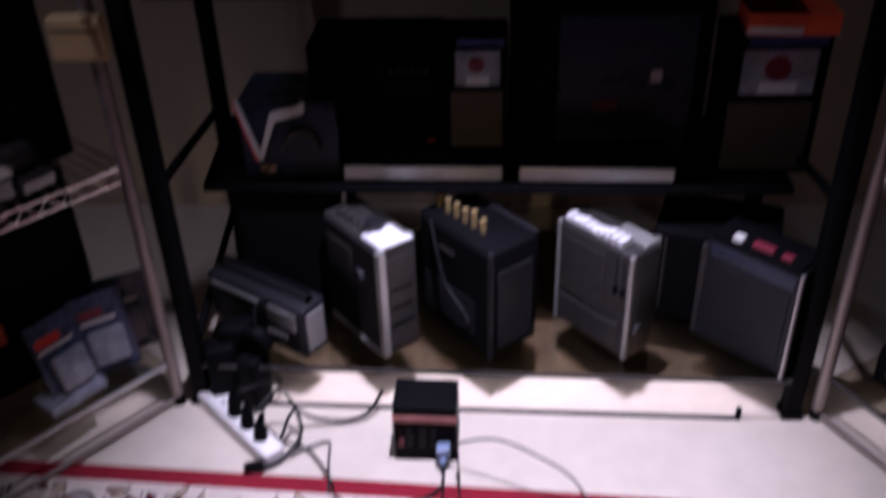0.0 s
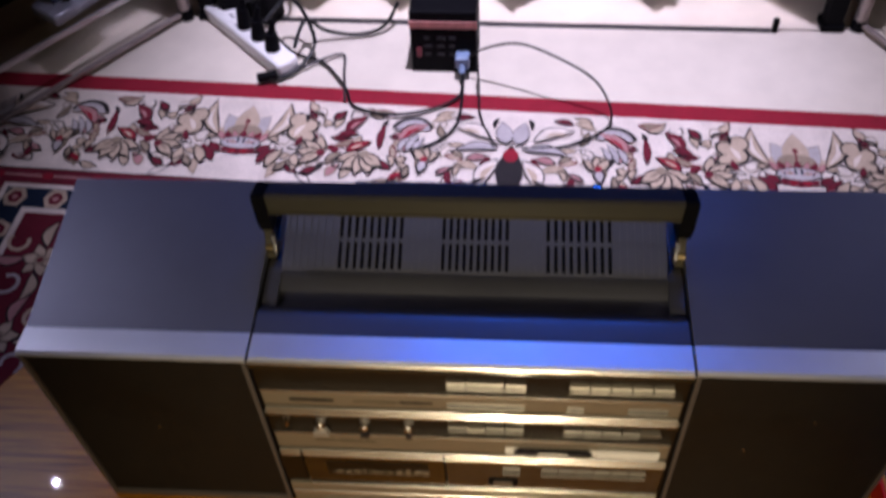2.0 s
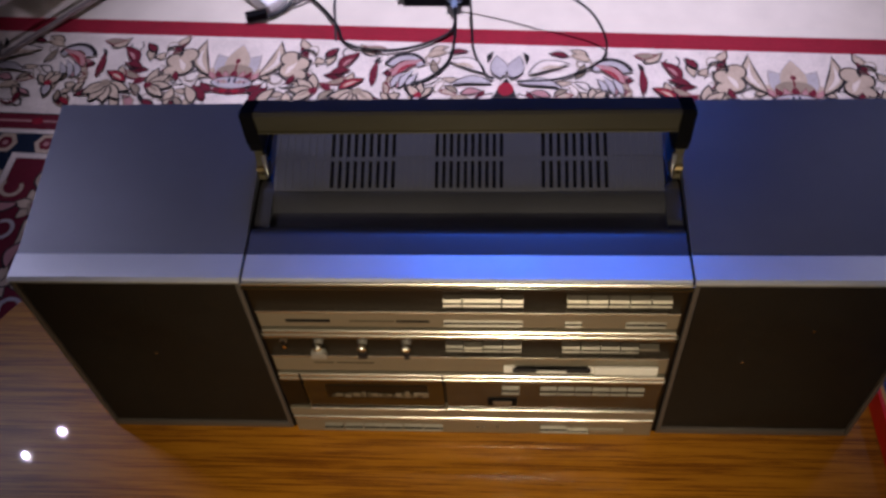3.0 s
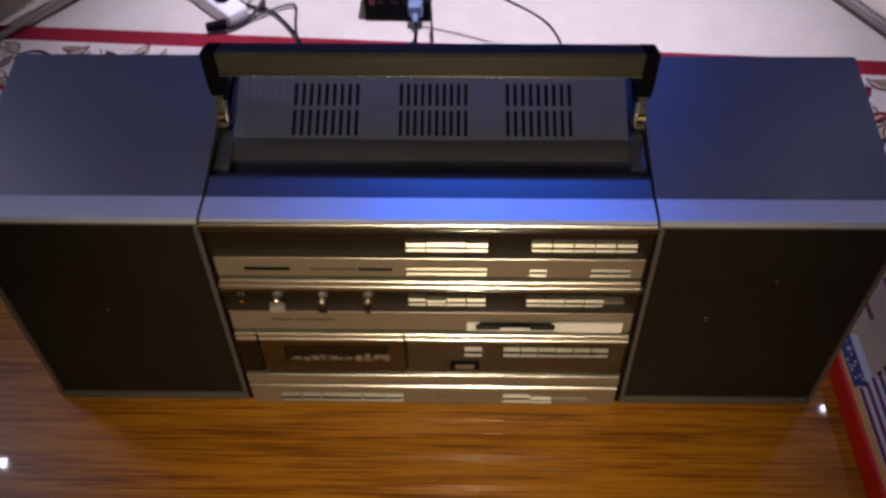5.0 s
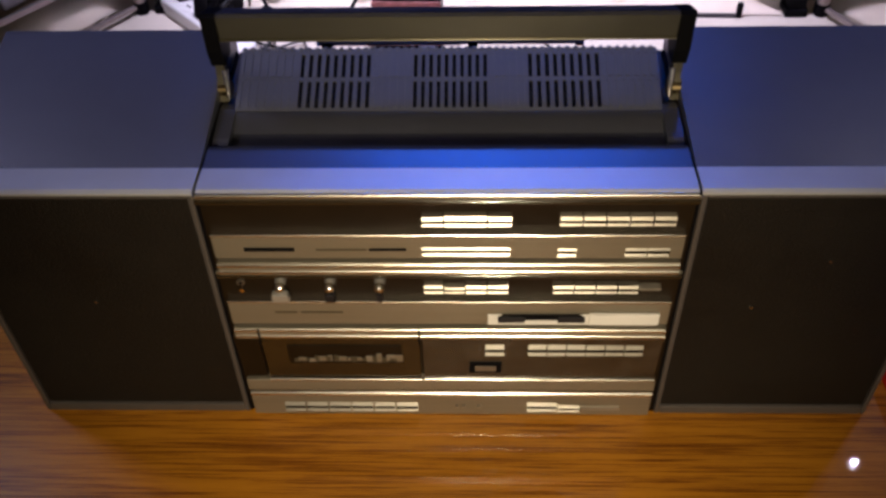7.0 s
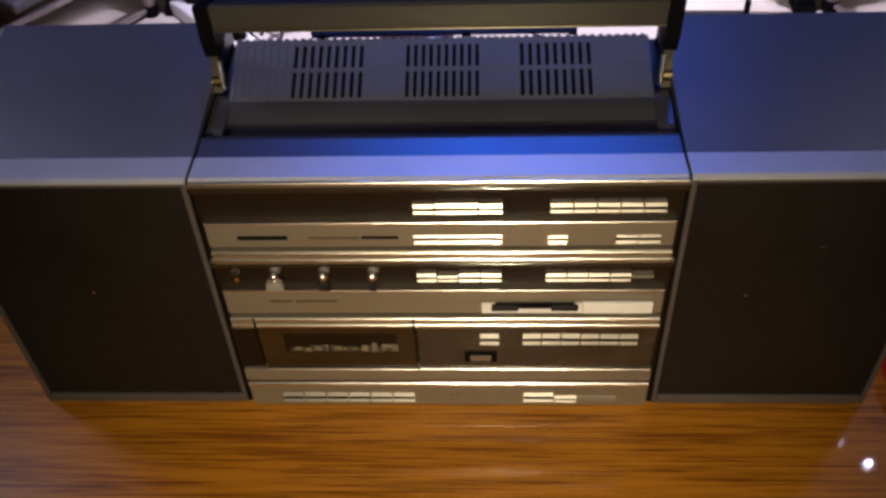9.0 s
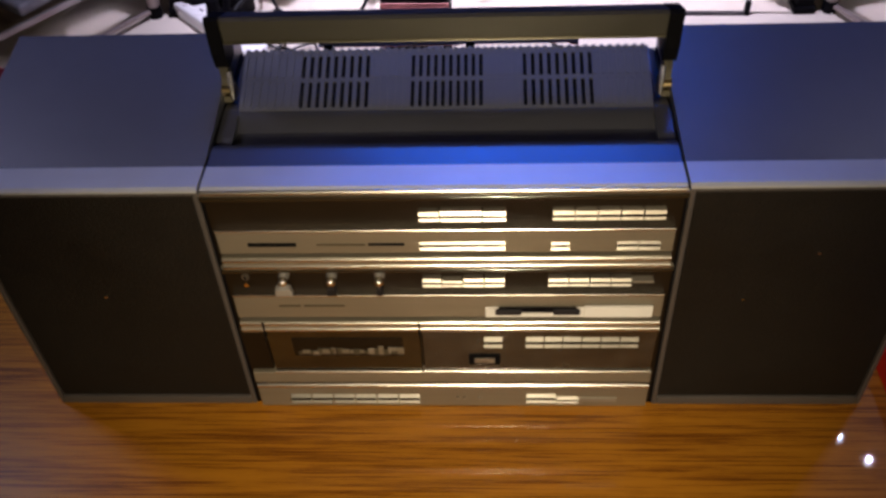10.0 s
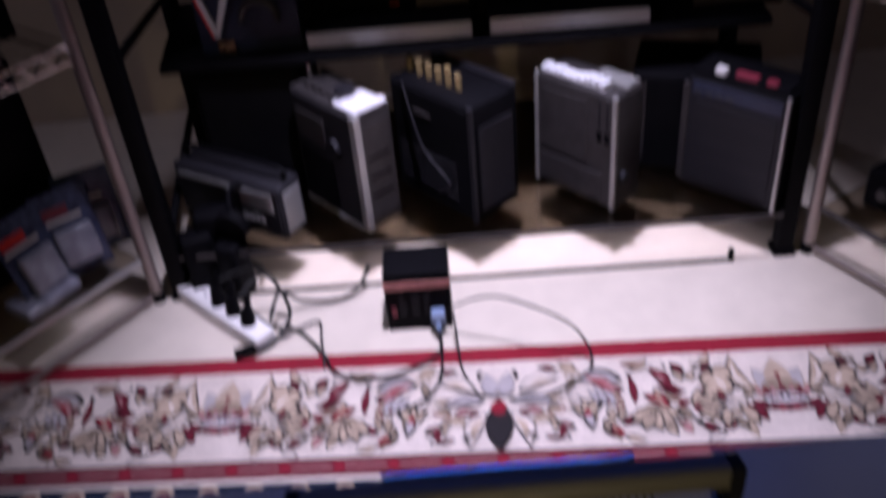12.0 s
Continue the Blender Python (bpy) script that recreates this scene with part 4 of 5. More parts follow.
def radio(a, c, depth, h, body, face, label, kind):
    """A radio standing on the lower shelf with its long front from a to c in plan."""
    ang = math.degrees(math.atan2(c[1] - a[1], c[0] - a[0]))
    w = math.hypot(c[0] - a[0], c[1] - a[1])
    t = thing("portable_radio", pose(a[0], a[1], SH, 0, 0, ang), label, "radio", "portable radios on the lower shelf")
    radio_shell(t, w, depth, h, body, face)
    rng = random.Random(kind)
    if kind == 1:
        part("dial_scale", box((0.02, -0.0075, h - 0.028), (w - 0.02, -0.003, h - 0.018), 0.001), SILVERP, t, "pale tuning scale")
        for k in range(4):
            part("key", box((w * 0.64 + 0.018 * k, -0.0085, h * 0.30), (w * 0.64 + 0.018 * k + 0.013, -0.003, h * 0.42), 0.002), SILVERP, t)
        part("end_panel", box((w - 0.001, 0.012, 0.02), (w + 0.003, depth - 0.012, h - 0.02), 0.002), SILVERP, t, "paler end panel")
        part("speaker_grille", box((0.02, -0.007, 0.03), (w * 0.6, -0.002, h - 0.03), 0.002), STEEL, t, "dark perforated grille")
        part("tuning_scale", box((w * 0.64, -0.006, h * 0.55), (w - 0.02, -0.002, h - 0.03), 0.002), SILVERP, t)
        part("carry_handle", tube([(0.02, depth / 2, h), (0.03, depth / 2, h + 0.03), (w - 0.03, depth / 2, h + 0.03), (w - 0.02, depth / 2, h)], 0.007), BLACKP, t, smooth=True)
    if kind == 2:
        part("speaker_grille", box((0.018, -0.006, 0.022), (w * 0.58, -0.002, h * 0.52), 0.002), BLACKM, t, "dark speaker grille")
        part("dial_window", box((0.020, -0.006, h * 0.60), (w * 0.52, -0.002, h * 0.84), 0.002), SILVERD, t, "grey dial window")
        for k in range(3):
            part("end_slot", box((w + 0.003, 0.022, h * 0.30 + 0.05 * k), (w + 0.006, depth - 0.022, h * 0.30 + 0.05 * k + 0.006)), BLACKP, t)
        part("rear_rail", rod((0.015, depth - 0.012, h + 0.010), (w - 0.02, depth - 0.012, h + 0.010), 0.005, 10), CHROME, t, "chrome top rail", smooth=True)
        part("base_trim", box((0.004, -0.006, 0.006), (w - 0.018, -0.001, 0.014), 0.002), SILVERP, t)
        # whitened plate paints the lamp's highlight on the front third of the top
        part("top_plate", box((w * 0.66, 0.006, h), (w - 0.002, depth - 0.004, h + 0.006), 0.002), TOPW, t, "silver control top whitened for its highlight")
        part("end_trim", box((w - 0.016, -0.006, 0.010), (w + 0.006, 0.014, h - 0.002), 0.003), SILVERP, t, "silver corner trim")
        part("end_panel", box((w, 0.012, 0.03), (w + 0.004, depth - 0.01, h - 0.03), 0.001), SILVERD, t)
        part("top_dial", rod((w * 0.62, depth / 2, h + 0.004), (w * 0.62, depth / 2, h + 0.022), 0.024, 24), STEEL, t, "round tuning dial", smooth=True)
        for k in range(5):
            part("key", box((w * 0.15 + 0.03 * k, 0.02, h), (w * 0.15 + 0.03 * k + 0.02, 0.045, h + 0.012), 0.002), SILVERD, t)
        part("handle_stub", rod((0.02, depth / 2, h), (0.02, depth / 2, h + 0.04), 0.006, 10), CHROME, t)
        part("side_knob", rod((w * 0.66, -0.016, h * 0.66), (w * 0.66, -0.002, h * 0.66), 0.022, 20), STEEL, t, smooth=True)
    if kind == 3:
        part("side_panel", box((w - 0.001, 0.02, 0.03), (w + 0.004, depth - 0.02, h * 0.82), 0.003), STEEL, t, "dark side panel")
        part("badge", box((w * 0.30, -0.005, h * 0.78), (w * 0.52, -0.002, h * 0.81), 0.001), SILVERD, t)
        for k in range(5):
            part("grille_bar", box((0.022, -0.005, 0.05 + 0.022 * k), (w * 0.80, -0.002, 0.056 + 0.022 * k), 0.001), STEEL, t)
        for k in range(6):
            part("brass_knob", rod((0.02 + 0.034 * k, depth * 0.35, h), (0.02 + 0.034 * k, depth * 0.35, h + 0.034 + 0.010 * (k == 4)), 0.0085, 14), GILT, t, "brass control knob", smooth=True)
        part("corner_trim", box((w - 0.010, -0.005, 0.004), (w + 0.004, 0.006, h + 0.002), 0.003), STEEL, t)
        part("strap", tube([(w * 0.2, -0.006, h), (w * 0.45, -0.02, h * 0.55), (w * 0.75, -0.014, h * 0.3), (w * 0.55, -0.008, h * 0.14)], 0.003), STEEL, t)
        part("top_frame", box((0.002, depth - 0.016, h), (w, depth, h + 0.012), 0.003), STEEL, t)
    if kind == 4:
        part("cassette_lid", box((0.016, -0.006, h * 0.36), (w * 0.66, -0.002, h * 0.90), 0.003), SILVERD, t, "cassette lid")
        part("speaker_grille", box((0.016, -0.0055, 0.022), (w * 0.86, -0.002, h * 0.32), 0.002), SILVERD, t, "perforated grille")
        part("end_knob", rod((w + 0.001, depth * 0.3, h * 0.30), (w + 0.012, depth * 0.3, h * 0.30), 0.013, 16), STEEL, t, smooth=True)
        for k in range(9):
            part("key", box((0.010 + 0.021 * k, 0.006, h), (0.027 + 0.021 * k, 0.040, h + rng.uniform(0.010, 0.022)), 0.003), TOPW, t, "silver piano key whitened for its highlight")
        part("top_plate", box((w * 0.55, 0.044, h), (w - 0.006, depth - 0.006, h + 0.010), 0.003), SILVERP, t)
        part("edge_trim", box((w - 0.010, -0.007, 0.008), (w + 0.002, 0.006, h), 0.003), SILVERP, t, "bright silver edge")
        part("edge_trim", box((-0.002, -0.007, 0.008), (0.008, 0.006, h), 0.003), SILVERP, t)
        for k in range(2):
            part("socket", box((w * 0.78 + 0.022 * k, -0.005, h * 0.60), (w * 0.78 + 0.022 * k + 0.014, -0.002, h * 0.68), 0.001), BLACKP, t)
            part("slot", box((w * 0.80 + 0.022 * k, -0.005, h * 0.72), (w * 0.80 + 0.022 * k + 0.004, -0.002, h * 0.94)), STEEL, t)
    if kind == 5:
        part("dial_strip", box((0.02, -0.006, h * 0.84), (w - 0.014, -0.002, h * 0.95), 0.001), BLUEBLACK, t, "blue-black dial strip")
        for k in range(4):
            part("small_key", box((0.026 + 0.026 * k, -0.009, h * 0.865), (0.042 + 0.026 * k, -0.004, h * 0.885), 0.001), SILVERD, t)
        part("side_post", box((-0.004, -0.007, 0.02), (0.012, 0.008, h * 0.92), 0.003), SILVERD, t, "silver side post")
        part("speaker_grille", box((0.03, -0.006, 0.03), (w - 0.02, -0.002, h * 0.80), 0.002), STEEL, t, "dark blue-grey perforated grille")
        part("edge_trim", box((w - 0.006, -0.007, 0.006), (w + 0.002, 0.006, h), 0.002), SILVERP, t, "thin silver edge")
        part("top_plate", box((0.01, 0.004, h), (w - 0.01, depth - 0.004, h + 0.012), 0.003), BLACKP, t)
        part("red_key", box((w * 0.45, 0.008, h + 0.010), (w * 0.66, 0.030, h + 0.022), 0.002), MAROONC, t, "red record key")
        part("white_key", box((w * 0.26, 0.004, h + 0.010), (w * 0.36, 0.026, h + 0.024), 0.002), WHITE, t, "white key")
        part("red_key", box((w * 0.74, 0.008, h + 0.010), (w * 0.84, 0.030, h + 0.020), 0.002), MAROONC, t)
    return t


radio((-0.70, 1.60), (-0.420, 1.420), 0.085, 0.150, STEEL, STEEL, "small grey portable cassette radio lying low on the shelf", 1)
radio((-0.385, 1.625), (-0.222, 1.428), 0.105, 0.315, SILVERD, STEEL, "tall silver portable radio with a highlight-whitened control top", 2)
radio((-0.145, 1.640), (0.036, 1.425), 0.150, 0.310, BLACKP, BLACKM, "black portable radio with brass knobs on top", 3)
radio((0.205, 1.605), (0.362, 1.425), 0.100, 0.305, SILVERD, SILVERD, "grey-silver cassette recorder with silver keys", 4)
radio((0.545, 1.535), (0.722, 1.360), 0.110, 0.300, BLACKP, STEEL, "dark portable radio with blue-grey grille and red keys", 5)


def dark_recorder():
    t = thing("reel_recorder", pose(-0.62, 1.66, SH), "black tape recorder pushed back on the lower shelf", "recorder")
    part("case", box((0, 0, 0.004), (0.26, 0.34, 0.345), 0.010), BLACKP, t)
    part("front_plate", box((0.012, -0.003, 0.02), (0.248, 0.003, 0.33), 0.002), BLACKM, t)
    for x in (0.03, 0.23):
        part("foot", rod((x, 0.05, 0), (x, 0.05, 0.006), 0.012, 10), BLACKP, t)


dark_recorder()


def side_case():
    t = thing("recorder_case", pose(0.44, 1.63, SH, 0, 0, -18), "dark recorder with silver trim behind the radios", "recorder")
    part("case", box((0, 0, 0.0), (0.30, 0.22, 0.26), 0.010), BLACKP, t)
    part("trim", box((0.006, -0.004, 0.03), (0.022, 0.002, 0.24), 0.002), SILVERP, t)
    part("trim", box((0.03, -0.004, 0.03), (0.036, 0.002, 0.24), 0.001), SILVERD, t)


side_case()


def player(x0, x1, y, z, label):
    t = thing("disc_player", pose(x0, y, z, 0, 0, -1.5), label, "player", "silver players on the middle shelf")
    w = x1 - x0
    part("case", box((0, 0, 0.004), (w, 0.26, 0.046), 0.003), BLACKM, t)
    part("front_plate", box((0, -0.006, 0.012), (w, 0.001, 0.046), 0.002), SILVERP, t, "silver front plate")
    part("tray_line", box((w * 0.2, -0.0075, 0.024), (w * 0.6, -0.005, 0.0255)), BLACKP, t)
    for x in (0.02, w - 0.02):
        part("foot", rod((x, 0.03, 0), (x, 0.03, 0.005), 0.01, 10), BLACKP, t)


player(-0.325, 0.062, 1.655, 0.513, "slim silver disc player on the dark middle shelf")
player(0.104, 0.475, 1.645, 0.513, "slim silver disc player on the dark middle shelf")


def headset_carton(x, y, z, w, h, label):
    t = thing("retail_box", pose(x, y, z), label, "box", "black retail boxes on the middle shelf")
    part("carton", box((0, 0, 0), (w, 0.12, h), 0.003), BLACKP, t, "black carton")
    part("brown_panel", box((w * 0.08, -0.002, 0.012), (w * 0.92, 0.002, h * 0.52), 0.001), BROWNC, t, "brown lower panel")
    win = part("clear_window", box((w * 0.16, -0.010, h * 0.58), (w * 0.88, 0.002, h * 0.88), 0.004), CLEARISH, t, "clear plastic blister")
    part("inner_disc", rod((w * 0.5, -0.012, h * 0.76), (w * 0.5, -0.009, h * 0.76), w * 0.13, 18), MAROONC, win)
    # pale patch stands in for the reflection on the clear plastic
    part("glint_label", box((w * 0.34, -0.0125, h * 0.59), (w * 0.70, -0.0095, h * 0.67), 0.001), TOPW, win)
    part("blue_band", box((w * 0.2, -0.004, h * 0.90), (w * 0.95, 0.001, h * 0.96)), NAVYC, t)


headset_carton(-0.075, 1.74, 0.559, 0.150, 0.30, "black retail box with a brown panel and clear blister")
headset_carton(0.575, 1.70, 0.513, 0.235, 0.36, "black retail box with a brown panel and clear blister")


def striped_bag():
    t = thing("striped_carton", pose(-0.640, 1.69, 0.513), "dark blue carton with white stripes on the middle shelf", "box")
    part("carton", box((0.06, 0.0, 0.0), (0.30, 0.20, 0.20), 0.004), BLUEBLACK, t, "dark blue carton")
    part("stripe", prism([(0.055, 0.205), (0.066, 0.205), (0.108, 0.06), (0.098, 0.045)], "y", -0.008, -0.001), PAPER, t, "white printed stripe")
    part("stripe", prism([(0.098, 0.05), (0.108, 0.045), (0.150, 0.15), (0.225, 0.172), (0.225, 0.198), (0.140, 0.172)], "y", -0.008, -0.001), PAPER, t, "white printed stripe")
    part("stripe", prism([(0.050, 0.205), (0.055, 0.205), (0.097, 0.045), (0.092, 0.045)], "y", -0.007, -0.001), RED, t, "red edge line")
    arc = [(0.21 + 0.042 * math.cos(radians(10 * k - 10)), -0.012, 0.085 + 0.042 * math.sin(radians(10 * k - 10))) for k in range(21)]
    part("coil", tube(arc, 0.008, 8, 1), SILVERD, t, "grey coiled lead", smooth=True)
    part("tag", box((0.100, -0.012, 0.008), (0.140, -0.004, 0.034), 0.002), BRASS, t, "brass-coloured tag")


striped_bag()


def dark_stack():
    t = thing("audio_component", pose(-0.42, 1.80, 0.513), "black audio component stacked on the middle shelf", "audio")
    part("case", box((0, 0, 0.0), (0.34, 0.22, 0.30), 0.006), BLACKM, t)
    part("front_plate", box((0.01, -0.004, 0.01), (0.33, 0.001, 0.29), 0.002), BLACKP, t)
    for k in range(6):
        part("key", box((0.20 + 0.018 * k, -0.007, 0.23), (0.211 + 0.018 * k, -0.003, 0.236)), SILVERD, t)
    part("red_lamp", box((0.29, -0.008, 0.03), (0.315, -0.003, 0.048), 0.001), ORANGE, t, "orange-red label")
    u = thing("audio_component", pose(0.19, 1.80, 0.513), "dark blue-black audio component with a painted white reflection", "audio")
    part("case", box((-0.105, 0, 0.0), (0.375, 0.22, 0.45), 0.006), BLACKM, u)
    part("front_plate", box((0.01, -0.004, 0.01), (0.34, 0.001, 0.37), 0.002), BLUEBLACK, u)
    # white patch paints the small bright reflection on the front
    part("display", box((0.235, -0.007, 0.20), (0.262, -0.003, 0.232), 0.001), PAPER, u, "small white patch in place of a reflection")
    part("label_strip", box((0.16, -0.007, 0.27), (0.23, -0.003, 0.296), 0.001), SILVERD, u)
    part("label_strip", box((0.17, -0.007, 0.12), (0.26, -0.003, 0.150), 0.001), SILVERD, u)
    part("orange_strip", box((0.10, -0.007, 0.13), (0.16, -0.003, 0.152), 0.001), MAROONC, u)


dark_stack()


def top_cartons():
    t = thing("orange_carton", pose(0.60, 1.66, 0.876, 0, 0, -3), "orange printed carton on the dark boxes", "box")
    part("carton", box((0, 0, 0.0), (0.20, 0.12, 0.05), 0.003), ORANGE, t)
    part("white_band", box((0.0, -0.002, 0.004), (0.12, 0.001, 0.020)), PAPER, t)


top_cartons()


def wall_box():
    t = thing("junction_box", pose(-0.785, 1.395, 0.975), "cream plastic junction box on the rack post", "box")
    part("body", box((-0.055, -0.015, -0.045), (0.055, 0.025, 0.045), 0.006), BUFF, t)
    part("cover_line", box((-0.05, -0.017, 0.018), (0.05, -0.013, 0.021)), SILVERD, t)


# ---- chrome wire racks at both sides ----
def wire_rack(p0, d, nrm, length, depth, heights, label, edge):
    t = thing("wire_rack", pose(0, 0, 0), label, "rack", "chrome wire racks")
    p0, d, nrm = Vector((*p0, 0)), Vector((*d, 0)).normalized(), Vector((*nrm, 0)).normalized()
    for a in (0, length):
        for c in (0, depth):
            q = p0 + d * a + nrm * c
            post = part("post", rod(q, q + Vector((0, 0, 1.65)), 0.0155, 14), POSTM, t, "dull metal tube post", smooth=True)
            part("levelling_foot", rod(q, q + Vector((0, 0, 0.03)), 0.017, 12), BLACKP, post)
    for z in heights:
        bm = bmesh.new()
        up = Vector((0, 0, z))
        for c in (0, depth):
            for dz in (0.0, -0.032):
                add_rod(bm, p0 + nrm * c + up + Vector((0, 0, dz)), p0 + nrm * c + d * length + up + Vector((0, 0, dz)), 0.0034, 6)
            n = int(length / 0.05)
            for k in range(n):
                b0 = p0 + nrm * c + d * (k * length / n) + up
                add_rod(bm, b0 + Vector((0, 0, -0.032)), b0 + d * (length / n / 2), 0.0020, 5)
                add_rod(bm, b0 + d * (length / n / 2), b0 + d * (length / n) + Vector((0, 0, -0.032)), 0.0020, 5)
        for a in (0, length):
            for dz in (0.0, -0.032):
                add_rod(bm, p0 + d * a + up + Vector((0, 0, dz)), p0 + d * a + nrm * depth + up + Vector((0, 0, dz)), 0.0034, 6)
        n = int(length / 0.028)
        for k in range(1, n):
            add_rod(bm, p0 + d * (k * length / n) + up, p0 + d * (k * length / n) + nrm * depth + up, 0.0018, 5)
        part("wire_shelf", bm, CHROME, t, "chrome wire shelf", smooth=True)
    # clear lower shelf with a metal edge, and the base rail on the floor
    turn = math.degrees(math.atan2(d.y, d.x))
    s = 1 if d.cross(nrm).z > 0 else -1
    m = pose(p0.x, p0.y, 0, 0, 0, turn)

    def plank(x0, x1, y0, y1, z0, z1, bev=0.0):
        return box((x0, min(s * y0, s * y1), z0), (x1, max(s * y0, s * y1), z1), bev, m)
    part("lower_shelf", plank(0.012, length - 0.012, 0.004, depth, 0.128, 0.136), PALEGLASS, t, "clear glass lower shelf").visible_shadow = False
    part("shelf_edge", plank(0.012, length - 0.012, -0.004, 0.0035, 0.124, 0.138, 0.002), edge, t, "metal shelf edge")
    part("base_rail", plank(0.014, length - 0.014, -0.006, 0.006, 0.014, 0.024, 0.002), POSTM, t, "dull metal base rail")
    return t


LP, LD, LN = (-0.765, 1.415), (-0.632, -0.775), (-0.775, 0.632)
wire_rack(LP, LD, LN, 0.92, 0.36, (0.68, 1.20), "chrome wire rack loaded with boxed electronics", SILVERP)
RP, RD, RN = (0.835, 1.385), (0.50, -0.866), (0.866, 0.50)
# darker edge silver here paints the dimmer light on this side
wire_rack(RP, RD, RN, 0.92, 0.36, (0.68, 1.20), "chrome wire rack with dark gear and cables", SILVERD)


def on_left(s, n, z, turn=0.0):
    """Pose on the left rack: s metres along its front, n metres in from it. Local x runs along the front, y into the rack."""
    p = Vector((*LP, 0)) + Vector((*LD, 0)) * s + Vector((*LN, 0)) * n
    # local x along -LD so that y points into the rack
    ang = math.degrees(math.atan2(-LD[1], -LD[0])) + turn
    return pose(p.x, p.y, z, 0, 0, ang)


wall_box()


def boxed_stereo():
    t = thing("stereo_carton", on_left(0.80, 0.185, 0.1365), "large black boxed stereo with orange-red labels", "box")
    part("carton", box((0, 0, 0), (0.745, 0.16, 0.50), 0.004), BLACKP, t, "black carton")
    part("red_label", box((0.405, -0.003, 0.138), (0.510, 0.002, 0.192), 0.0008), ORANGE, t, "orange-red label")
    part("red_label", box((0.262, -0.003, 0.112), (0.368, 0.002, 0.160), 0.0008), ORANGE, t, "orange-red label")
    part("white_label", box((0.262, -0.003, 0.080), (0.378, 0.002, 0.100), 0.0008), SILVERP, t)
    part("edge_line", box((0.02, -0.003, 0.25), (0.36, 0.002, 0.254)), SILVERD, t)


boxed_stereo()


def blister(s, n, turn, tilt, label, band):
    m = on_left(s, n, 0.1365, turn) @ pose(0, 0, 0, -tilt, 0, 0)
    t = thing("blister_pack", m, label, "package", "blister packs on the wire shelf")
    part("card", box((0, 0, 0), (0.13, 0.004, 0.21), 0.001), CARDBLUE, t, "blue-grey backing card")
    part("bubble", box((0.02, -0.028, 0.03), (0.11, 0.001, 0.12), 0.010, None, 3), CLEARISH, t, "clear bubble", smooth=True)
    part("contents", box((0.04, -0.018, 0.045), (0.09, -0.004, 0.105), 0.006), BLACKP, t)
    part("print_band", box((0.01, -0.002, 0.15), (0.075, 0.001, 0.172)), band, t)
    part("print_band", box((0.01, -0.002, 0.135), (0.10, 0.001, 0.144)), PAPER, t)


blister(0.27, 0.05, 8, 16, "clear blister pack with red and white print", RED)
blister(0.17, 0.09, -14, 12, "clear blister pack with dark print", MAROONC)
blister(0.09, 0.14, -24, 8, "small clear blister pack leaning on the others", BLACKP)


def silver_pouches():
    t = thing("plastic_wallet", on_left(0.30, 0.015, 0.1365, 6), "silver-blue plastic wallet lying on the shelf", "package")
    part("wallet", box((0, 0, 0), (0.15, 0.09, 0.028), 0.008, None, 3), CLEARISH, t, smooth=True)
    part("insert", box((0.01, 0.008, 0.005), (0.13, 0.07, 0.020), 0.004), BLUECAB, t)
    t = thing("flat_device", on_left(0.80, 0.015, 0.1365, -3), "flat grey device lying along the wire shelf", "device")
    part("body", box((0, 0, 0), (0.30, 0.075, 0.028), 0.005), STEEL, t)
    part("trim", box((0.01, -0.003, 0.010), (0.29, 0.002, 0.016)), SILVERP, t)


silver_pouches()


def upper_clutter():
    rng = random.Random(12)
    for k in range(7):
        s, n = 0.72 - 0.085 * k, 0.03 + 0.03 * rng.random()
        t = thing("boxed_cassette", on_left(s, n, 0.684 + 0.0, rng.uniform(-14, 14)), "silvery plastic cassette case on the upper wire shelf", "cassette", "cassette cases on the wire shelf")
        hh = rng.uniform(0.020, 0.050)
        part("case", box((0, 0, 0), (0.080, 0.12, hh), 0.003), (SILVERD, CLEARISH, STEEL)[k % 3], t)
        part("spine_label", box((0.006, -0.002, 0.004), (0.074, 0.001, hh - 0.005)), (SILVERP, BLUECAB, PAPER)[k % 3], t)
    t = thing("camera_pouch", on_left(0.30, 0.05, 0.684, 10), "shiny grey wrapped gadget on the upper wire shelf", "gadget")
    part("body", box((0, 0, 0), (0.17, 0.11, 0.085), 0.022, None, 3), SILVERD, t, smooth=True)
    part("cap", rod((0.06, -0.014, 0.045), (0.06, 0.004, 0.045), 0.028, 20), SILVERP, t, smooth=True)
    t = thing("dark_carton", on_left(0.86, 0.14, 0.684), "large dark carton on the upper wire shelf", "box")
    part("carton", box((0, 0, 0), (0.825, 0.2, 0.46), 0.004), BLACKP, t)
    part("tape", box((0.28, -0.002, 0.0), (0.33, 0.001, 0.46)), BLACKM, t)


upper_clutter()


def on_right(s, n, z, turn=0.0):
    p = Vector((*RP, 0)) + Vector((*RD, 0)) * s + Vector((*RN, 0)) * n
    return pose(p.x, p.y, z, 0, 0, math.degrees(math.atan2(RD[1], RD[0])) + turn)


